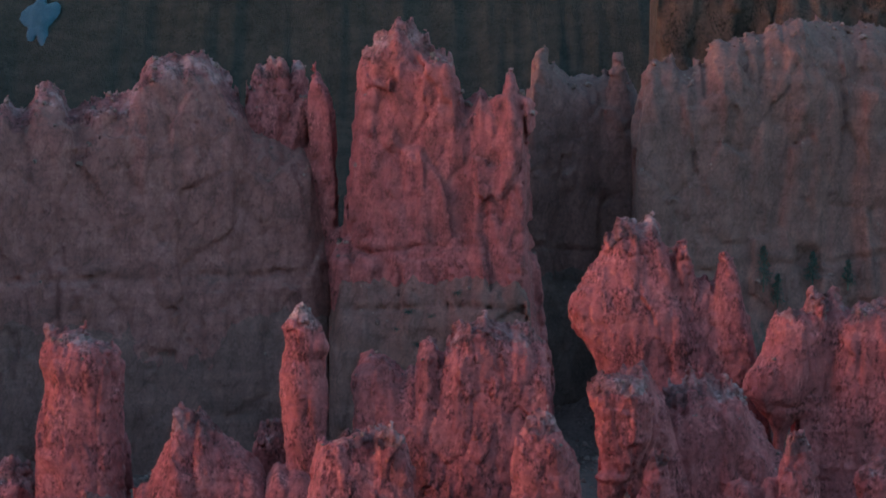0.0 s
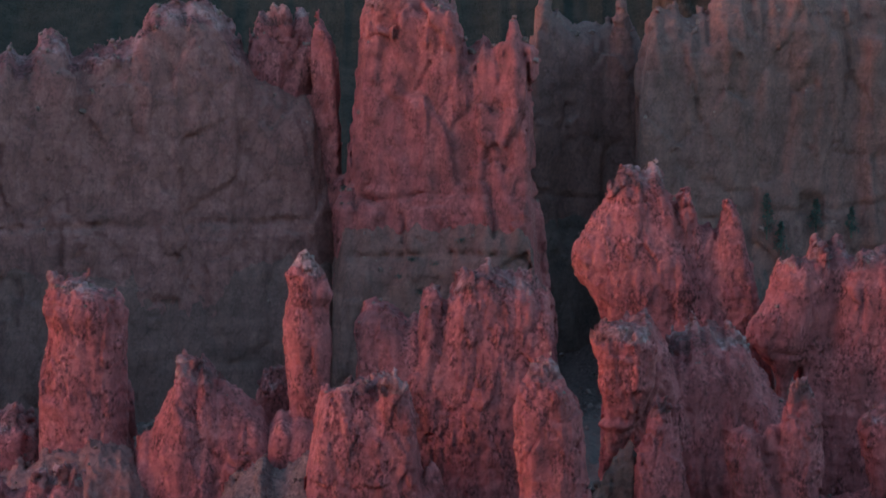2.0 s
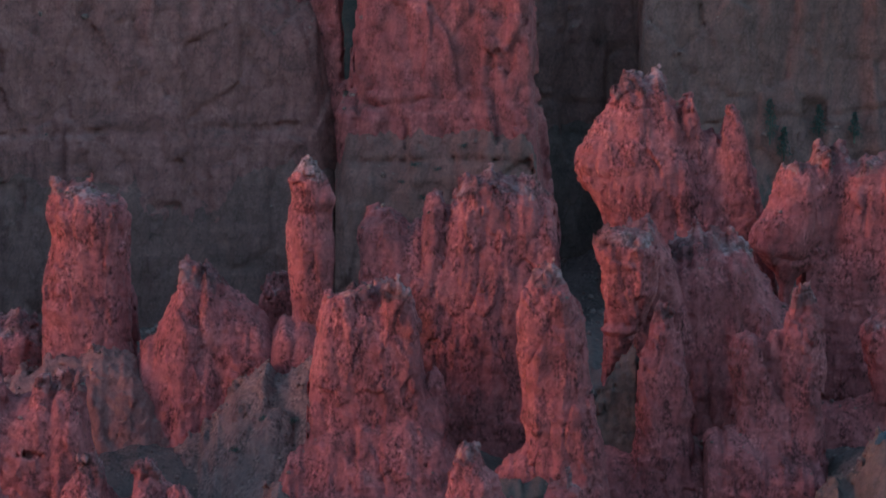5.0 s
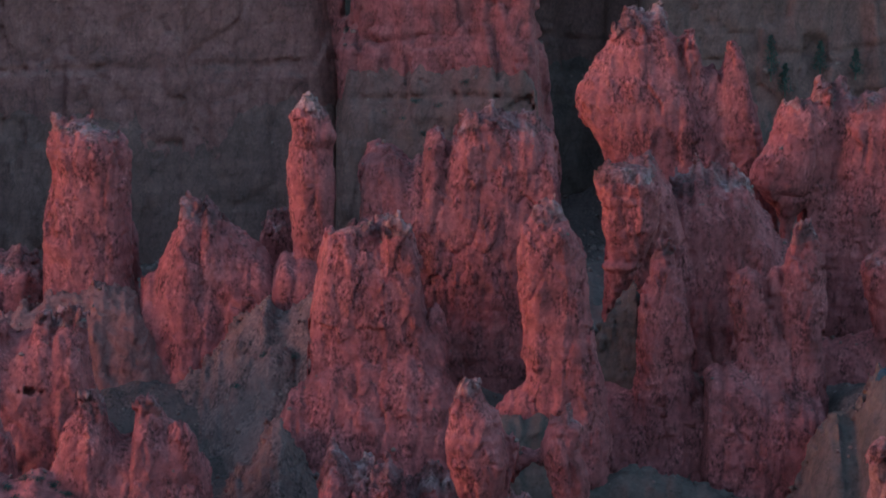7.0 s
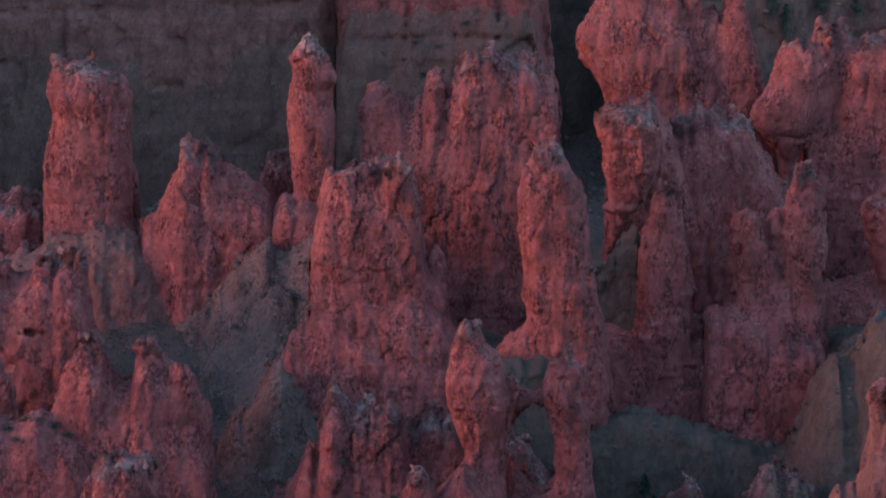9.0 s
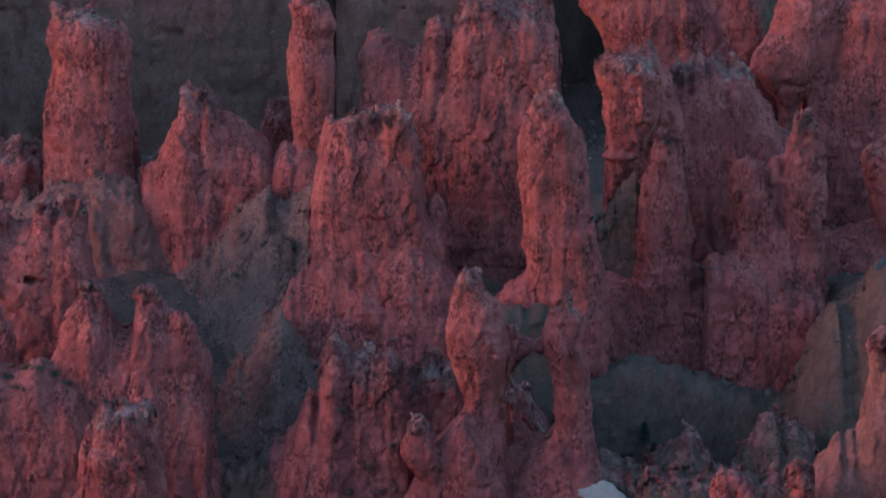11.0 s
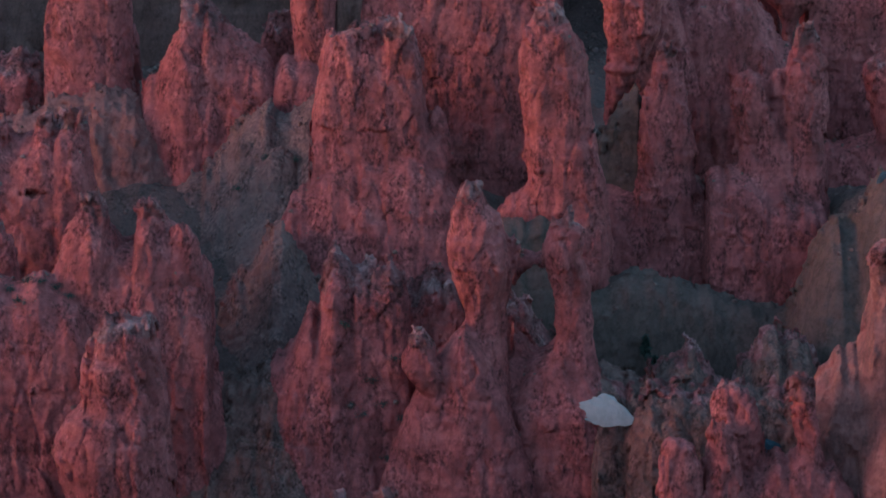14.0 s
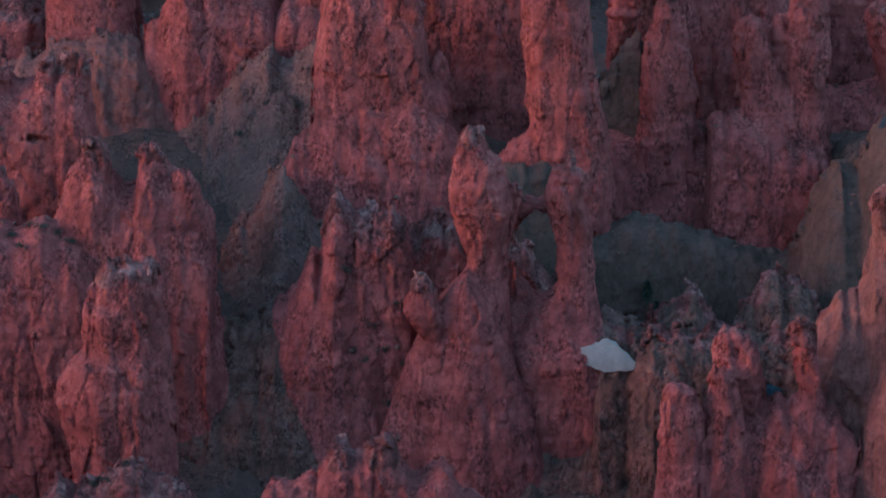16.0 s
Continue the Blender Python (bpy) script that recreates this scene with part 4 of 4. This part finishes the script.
hoodoo("hoodoo", "cluster of red rock fingers beside snow patches", 380, [
    column(2, 0.85, [(13.3, 30.3, 32.3), (12.6, 30, 33.3), (10.8, 29.8, 33.9), (8.8, 29.9, 34.6), (6.9, 30.6, 35.1), (5.2, 31.3, 35), (1.6, 30.1, 35.7), (-5, 29, 37.2)]),
    column(-2, 0.85, [(10, 29.3, 30.6), (8.8, 28.9, 31.5), (5.5, 28.5, 32.2), (0.3, 28, 33.3), (-6.3, 27.5, 34.4)]),
    column(-3, 0.85, [(8.6, 24.5, 26.2), (7.8, 23.7, 27.1), (5.8, 23.4, 28.1), (1.9, 23.1, 28.5), (-2, 22.9, 28.9), (-7.3, 22.5, 29.6)]),
    column(0, 0.85, [(14.8, 37.9, 39.2), (13.9, 37.5, 40.1), (12, 37.6, 40.6), (9.4, 38.1, 41.1), (6.8, 38.7, 41.8), (2.3, 36.8, 43), (-4.3, 35.1, 44.5)]),
    fin(-1, 3, 0.12, [(33.8, -6.6), (34.6, -1.4), (35.5, 0.6), (36.7, 1.3), (37.7, 2.2), (38.6, 1.1), (40.3, -0.2), (42.4, -1), (44.3, -2), (45.7, -5.3)]),
    fin(1, 3, 0.15, [(28.3, -6), (29.4, 1.9), (31.9, 3.3), (34.9, 4.9), (36.8, 5.9), (39.3, 6.5), (42.4, 5.2), (45.6, 1.9)]),
], step=0.21)
hoodoo("hoodoo", "red rock spur climbing to a slim pinnacle", 388, [
    fin(0, 4, 0.15, [(39.7, 7.3), (41, 11.6), (41.9, 13.4), (43, 14.6), (43.9, 16.1), (44.6, 15.5), (45.8, 16.5), (46.8, 18.1), (47.2, 21.7), (50.9, 23), (54.1, 21.7)]),
    column(-1, 0.9, [(28.2, 47.9, 50), (27.4, 46.9, 50.7), (25.8, 46.9, 51), (23.2, 47.4, 51.4), (19.4, 47.2, 52.2), (12.9, 47.1, 53.7)]),
    fin(-5, 4, 0.2, [(43.7, -3), (46, 3.6), (47.4, 7.5), (48.7, 10.7), (51.9, 14), (55.5, 15.3)]),
], step=0.23, stone=WALL)
outcrop("outcrop", "bluish grey weathered rock slope holding old snow", 428, [
    fin(0, 6, 0.45, [(39.5, 3), (41.5, 7.3), (42.7, 11.2), (44.4, 16.5), (45.3, 18.7), (46.7, 21.1), (47.7, 22.2), (49.1, 21.1), (49.9, 21.5), (50.4, 24), (51.3, 25), (52, 26), (53, 26.8), (55.1, 27.8), (58.5, 27.1), (62.8, 22.9)]),
], step=0.36, stone=SHADE)
hoodoo("hoodoo", "ribbed red rock pillar with an overhanging shoulder", 386, [
    column(0, 0.85, [(20, -36.9, -35.9), (19.3, -37.5, -32.8), (18.3, -38.6, -32.3), (17, -39.3, -32), (14.4, -39.9, -31.4), (11.8, -40.1, -31.1), (9.6, -40.4, -30.7), (8.4, -41.7, -30.6), (6.6, -42.5, -30.7), (4.3, -43.3, -30.7), (2.7, -42.9, -30.6), (0, -42.1, -30.4), (-4, -41.7, -30.3)]),
    column(0, 0.9, [(19.4, -33.4, -32.2), (17.7, -33.9, -31.7), (14.4, -34.3, -31), (7.9, -34.4, -30.5), (1.3, -34.6, -30.4)]),
    column(-1, 0.9, [(18.2, -39.5, -38.7), (17.3, -39.6, -38.1), (13.4, -39.8, -37.7)]),
], step=0.21)
hoodoo("hoodoo", "rounded red boulder top with dark scree", 372, [
    fin(0, 4, 0.2, [(-44.8, -4.3), (-41.9, 0.6), (-40.7, -1), (-39.2, -1.2), (-37.6, -0.8), (-36.1, -0), (-34.8, 1), (-33.6, 1.4), (-32.5, 0.8), (-30.9, 0.1), (-29.4, -0.5), (-27.9, -1.4), (-27, -3), (-25.2, -6.9)]),
], step=0.22)
hoodoo("hoodoo", "knobbly red rock comb with pale crowns", 368, [
    fin(0, 3.5, 0.12, [(-21.3, -4.9), (-19.9, -1.7), (-18.8, 0.4), (-17.5, 0.8), (-16.3, 0.5), (-14.8, 1), (-13.8, 0.8), (-13.2, 2.7), (-12.3, 3.4), (-11.4, 4.5), (-10.5, 4.1), (-9.8, 3.4), (-8.8, 3.7), (-8.3, 4.8), (-7.3, 5.2), (-6, 5.1), (-5.3, 4.1), (-5.1, 2.7), (-4.1, 1.9), (-2.9, 1.4), (-1.9, 1.8), (-1.1, 2.7), (0, 3.2), (0.8, 2.2), (1, 0.8), (2.2, -0.2), (3.7, -1.4), (6.1, -4.9)]),
    column(-1, 0.9, [(5.3, -8.2, -5.5), (4.3, -8.5, -5.2), (1.9, -9, -5), (-2.6, -9.7, -4.5)]),
], step=0.21)
outcrop("talus_slope", "grey talus slope of loose rubble below the red tower", 444, [
    fin(0, 1.5, 0.9, [(-36.6, 17.2), (-34.4, 20.9), (-31.9, 23.5), (-29.2, 25.4), (-27.2, 27.6), (-25.2, 30.2), (-23.5, 32.1), (-21.9, 33), (-20.7, 31.4), (-18.7, 31.8), (-16.9, 33.1), (-15.8, 34), (-13.7, 33.2), (-10.2, 27.5), (-6.7, 20.2)]),
    fin(-6, 1.0, 0.7, [(-25.6, 21.5), (-23.4, 25.8), (-21.3, 28.7), (-19.2, 28), (-17.1, 25.8), (-14.3, 20.1)]),
], step=0.32, rugged=0.7)
outcrop("talus_slope", "dim grey pyramid-shaped rubble hill", 422, [
    fin(0, 1.5, 0.7, [(-29.7, 7.3), (-28.2, 10.1), (-26.2, 13.5), (-23.5, 17.2), (-21.5, 19.6), (-20.4, 22.1), (-19.5, 22.6), (-18.7, 21.4), (-17.3, 18.6), (-15.3, 15.6), (-12.6, 10.1), (-9.9, 4.5)]),
], step=0.32, rugged=0.9)

# ---- snow ----
SNOW = bpy.data.materials.new("old snow")
SNOW.use_nodes = True
snt = SNOW.node_tree
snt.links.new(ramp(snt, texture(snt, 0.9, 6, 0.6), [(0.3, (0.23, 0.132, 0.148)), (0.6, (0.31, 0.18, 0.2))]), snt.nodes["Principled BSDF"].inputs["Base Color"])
sbump = snt.nodes.new("ShaderNodeBump")
sbump.inputs["Strength"].default_value, sbump.inputs["Distance"].default_value = 0.5, 0.3
snt.links.new(texture(snt, 1.6, 5, 0.6), sbump.inputs["Height"])
snt.links.new(sbump.outputs[0], snt.nodes["Principled BSDF"].inputs["Normal"])
SNOW.node_tree.nodes["Principled BSDF"].inputs["Roughness"].default_value = 0.7

# Shaded copy of the snow: dimness and blue cast are in the colour.
DIMSNOW = rock("snow in blue shade", (0.016, 0.018, 0.028), (0.031, 0.034, 0.053), (0.05, 0.053, 0.08), (0.05, 0.053, 0.08), 0.3, 0.4, 0.5, cracks=0.0, crust=0.2)


def snow_patch(label, x, y, rx, ry, seed, depth=0.35, onto=(), material=SNOW, shape=(1,)):
    """A thin drift with a ragged edge, lying on the ground or on a rock."""
    def height(px, py):
        pz = float(land(px, py))
        for child in [c for o in onto for c in o.children]:
            inv = child.matrix_world.inverted()
            hit, place, _, _ = child.ray_cast(inv @ Vector((px, py, pz + 80)), Vector((0, 0, -1)))
            if hit:
                pz = max(pz, (child.matrix_world @ place).z)
        return pz

    # an even sheet laid on the mean slope of what lies below
    near = [(i / 4 - 1, j / 4 - 1) for i in range(9) for j in range(9)]
    plane = np.linalg.lstsq(np.array([(a, c, 1) for a, c in near]), np.array([height(x + rx * a, y + ry * c) for a, c in near]), rcond=None)[0]
    plane[0] *= 0.5
    plane[2] += np.std([height(x + rx * a, y + ry * c) - plane @ (a, c, 1) for a, c in near])
    bm = bmesh.new()
    rings, spokes = 10, 64
    grid = []
    for r in range(rings + 1):
        row = []
        for s in range(spokes):
            a = 2 * math.pi * s / spokes
            edge = 1 + 0.35 * noise.noise((1.3 * math.cos(a) + seed, 1.3 * math.sin(a), seed)) + 0.12 * noise.noise((4 * math.cos(a), 4 * math.sin(a) + seed, 2))
            edge *= float(np.interp(s / spokes * len(shape), range(len(shape) + 1), (*shape, shape[0])))
            q = r / rings
            rim = 1 + (edge - 1) * q * q
            u, v = rim * q * math.cos(a), rim * q * math.sin(a)
            pz = plane[0] * u + plane[1] * v + plane[2] + depth * (1.2 - 1.6 * q ** 3) + 0.22 * noise.noise((u * 3, v * 3, seed))
            row.append(bm.verts.new((rx * u, ry * v, pz)))
        grid.append(row)
    for r in range(rings):
        for s in range(spokes):
            bm.faces.new((grid[r][s], grid[r + 1][s], grid[r + 1][(s + 1) % spokes], grid[r][(s + 1) % spokes]))
    bmesh.ops.remove_doubles(bm, verts=bm.verts, dist=0.002)
    me = bpy.data.meshes.new("snow_patch")
    bm.to_mesh(me)
    bm.free()
    me.shade_smooth()
    me.materials.append(material)
    ob = new("snow_patch", me)
    ob.location = (x, y, 0)
    return tagged(ob, label, "snow patch", "old snow in the canyon")


bpy.context.view_layer.update()
slopes = [o for o in bpy.data.objects if any(w in o.get("label", "") for w in ("apron", "slope holding", "ridge with rounded", "narrow leaning"))]
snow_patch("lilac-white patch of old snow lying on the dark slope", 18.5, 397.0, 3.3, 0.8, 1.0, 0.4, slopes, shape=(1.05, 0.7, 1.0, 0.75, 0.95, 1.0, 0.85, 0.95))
snow_patch("small bluish snow patch between red rock fingers", 37.5, 395.8, 1.6, 0.9, 2.0, 0.35, slopes, DIMSNOW)
snow_patch("small bluish snow patch at the foot of the spur", 44.0, 390.0, 1.5, 0.8, 3.0, 0.35, (), DIMSNOW)
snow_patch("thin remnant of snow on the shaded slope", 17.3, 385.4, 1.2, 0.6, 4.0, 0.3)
snow_patch("bluish snow chute on the far shaded slope", -74.2, 674.0, 3.6, 6.5, 5.0, 0.5, (), DIMSNOW, (0.7, 1.3, 0.5, 1.0, 0.6, 0.9, 1.4, 0.5, 0.9, 0.45, 1.2, 0.6))
snow_patch("bluish snow pocket on grey rock", 50.0, 437.0, 1.1, 0.8, 6.0, 0.5, (), DIMSNOW)
snow_patch("bluish snow pocket on grey rock", 53.2, 426.6, 0.9, 0.5, 7.0, 0.5, slopes, DIMSNOW)


# ---- plants ----
LEAF = bpy.data.materials.new("dark needles")
LEAF.use_nodes = True
lnt = LEAF.node_tree
lnt.links.new(ramp(lnt, texture(lnt, 2.0, 3, 0.6), [(0.3, (0.014, 0.013, 0.013)), (0.7, (0.038, 0.035, 0.034))]), lnt.nodes["Principled BSDF"].inputs["Base Color"])
lnt.nodes["Principled BSDF"].inputs["Roughness"].default_value = 0.85
BARK = rock("grey bark", (0.04, 0.03, 0.028), (0.08, 0.06, 0.055), (0.12, 0.1, 0.09), (0.1, 0.09, 0.09), 0.1, cracks=0.0)


def stem(name, rows, parent, sides=7):
    """A tapered stem through (x, y, z, radius) rows."""
    bm = bmesh.new()
    rings = [[bm.verts.new((x + r * math.cos(2 * math.pi * s / sides), y + r * math.sin(2 * math.pi * s / sides), z)) for s in range(sides)] for x, y, z, r in rows]
    for a, c in zip(rings, rings[1:]):
        for s in range(sides):
            bm.faces.new((a[s], a[(s + 1) % sides], c[(s + 1) % sides], c[s]))
    bm.faces.new(rings[-1])
    me = bpy.data.meshes.new(name)
    bm.to_mesh(me)
    bm.free()
    me.materials.append(BARK)
    ob = new(name, me)
    ob.parent = parent
    return ob


def foliage(name, sprays, size, parent, seed):
    """Many small needle sprays round the given middles (x, y, z, spread)."""
    rng = random.Random(seed)
    bm = bmesh.new()
    for x, y, z, spread in sprays:
        for _ in range(16):
            d = Vector((rng.gauss(0, 1), rng.gauss(0, 1), rng.gauss(0, 0.6))).normalized()
            at = Vector((x, y, z)) + d * spread * rng.random() ** 0.6
            side = d.cross(Vector((rng.gauss(0, 1), rng.gauss(0, 1), rng.gauss(0, 1)))).normalized()
            s = size * rng.uniform(0.5, 1.2)
            bm.faces.new([bm.verts.new(p) for p in (at - side * s * 0.35, at + d * s * 0.5 - Vector((0, 0, 0.1 * s)), at + side * s * 0.35, at + d * s * 1.3)])
    me = bpy.data.meshes.new(name)
    bm.to_mesh(me)
    bm.free()
    me.materials.append(LEAF)
    ob = new(name, me)
    ob.parent = parent
    return ob


def conifer(x, y, z, height, seed):
    rng = random.Random(seed)
    tree = new("conifer")
    tree.location = (x, y, z)
    tagged(tree, "small dark conifer clinging to the dim canyon wall", "tree", "conifers below the canyon wall")
    stem("trunk", [(0, 0, -0.5, 0.14), (0.05, 0, height * 0.5, 0.09), (0.0, 0.03, height, 0.02)], tree)
    sprays = []
    for i in range(46):
        q = 0.12 + 0.88 * i / 46
        a, r = rng.uniform(0, 6.28), (1 - q) * height * 0.24 * rng.uniform(0.5, 1.1)
        sprays.append((r * math.cos(a), r * math.sin(a), q * height, 0.1 * height * (1.15 - q)))
    foliage("crown", sprays, 0.35, tree, seed)
    return tree


def shrub(seed):
    rng = random.Random(seed)
    bush = new("shrub")
    tagged(bush, "low dark scrubby bush rooted in dry rubble", "shrub", "scrub on the ledges")
    for _ in range(3):
        lean = rng.uniform(-0.3, 0.3)
        stem("stem", [(0, 0, -0.3, 0.05), (lean * 0.5, 0.1 * lean, 0.25, 0.035), (lean, -lean * 0.6, 0.6, 0.012)], bush, 5)
    foliage("leaves", [(rng.gauss(0, 0.35), rng.gauss(0, 0.35), rng.uniform(0.15, 0.65), 0.3) for _ in range(14)], 0.2, bush, seed)
    return bush


bpy.context.view_layer.update()
sight = bpy.context.evaluated_depsgraph_get()
for px, pz, height, seed in ((52.2, 43.6, 7.0, 1), (54.5, 41.0, 5.0, 2), (60.5, 43.6, 5.5, 3), (66.3, 43.1, 4.5, 4)):
    hit, place, _, _, _, _ = scene.ray_cast(sight, (px, 515.0, pz), (0, 1, 0))
    if hit:
        conifer(px, place.y - 0.3, pz, height, seed)
conifer(24.3, 421.2, 5.6, 2.6, 5)
conifer(25.4, 420.6, 3.6, 2.2, 6)
bushes = [shrub(s) for s in (11, 12, 13)]
spots = [(-10.6, 399.4), (-9.4, 398.8), (-8.2, 400.2), (-7.0, 399.6), (-5.8, 400.6), (-4.9, 399.4), (-11.4, 400.6), (-6.4, 398.6),
         (-49.5, 399.0), (-47.6, 399.6), (-46.0, 398.4), (-44.4, 399.2), (-42.8, 398.6), (-48.4, 397.4),
         (-4.2, 549.0), (-2.7, 548.4), (-0.6, 548.8), (1.6, 547.6), (3.4, 548.4), (-6.0, 549.4), (-14.9, 560.0),
         (-38.0, 371.0), (-36.4, 370.4), (-34.6, 371.2), (-22.0, 437.0), (-25.5, 436.0), (-18.5, 436.4)]
for i, (px, py) in enumerate(spots):
    hit, place, _, _, _, _ = scene.ray_cast(sight, (px, py, 110.0), (0, 0, -1))
    turn = pose(px, py, place.z if hit else float(land(px, py)), 0, 0, 73 * i)
    if i < 3:
        bushes[i].matrix_world = turn
    else:
        copy_thing(bushes[i % 3], turn)

# ---- rubble ----
def rubble(label, count, x0, x1, y0, y1, least, most, seed):
    """Loose stones lying wherever the rock below is not too steep."""
    rng = np.random.RandomState(seed)
    t = (1 + 5 ** 0.5) / 2
    ball = np.array([(-1, t, 0), (1, t, 0), (-1, -t, 0), (1, -t, 0), (0, -1, t), (0, 1, t), (0, -1, -t), (0, 1, -t), (t, 0, -1), (t, 0, 1), (-t, 0, -1), (-t, 0, 1)]) / 1.9
    faces = np.array([(0, 11, 5), (0, 5, 1), (0, 1, 7), (0, 7, 10), (0, 10, 11), (1, 5, 9), (5, 11, 4), (11, 10, 2), (10, 7, 6), (7, 1, 8),
                      (3, 9, 4), (3, 4, 2), (3, 2, 6), (3, 6, 8), (3, 8, 9), (4, 9, 5), (2, 4, 11), (6, 2, 10), (8, 6, 7), (9, 8, 1)])
    view = bpy.context.evaluated_depsgraph_get()
    co, tri = [], []
    for _ in range(count):
        px, py = rng.uniform(x0, x1), rng.uniform(y0, y1)
        size = least + (most - least) * rng.rand() ** 3
        shape = ball * (0.7 + 0.6 * rng.rand(12, 1)) * rng.uniform(0.6, 1.2, 3) * size
        a = rng.uniform(0, 6.28)
        hit, place, normal, _, _, _ = scene.ray_cast(view, (px, py, 115.0), (0, 0, -1))
        if hit and normal.z > 0.6:
            turn = np.array([[math.cos(a), -math.sin(a), 0], [math.sin(a), math.cos(a), 0], [0, 0, 1]])
            tri.append(faces + 12 * len(co))
            co.append(shape @ turn.T + np.array(place) + (0, 0, 0.25 * size))
    me = bpy.data.meshes.new("rubble")
    me.from_pydata(np.concatenate(co).tolist(), [], np.concatenate(tri).tolist())
    me.materials.append(STONES)
    return tagged(new("rubble", me), label, "rubble", kind="stuff")


bpy.context.view_layer.update()
rubble("loose pale red stones strewn over ledges and tops", 3000, -62, 62, 386, 480, 0.12, 0.4, 3)
rubble("loose stones on the crest of the far canyon walls", 2500, -75, 75, 540, 590, 0.2, 0.7, 4)
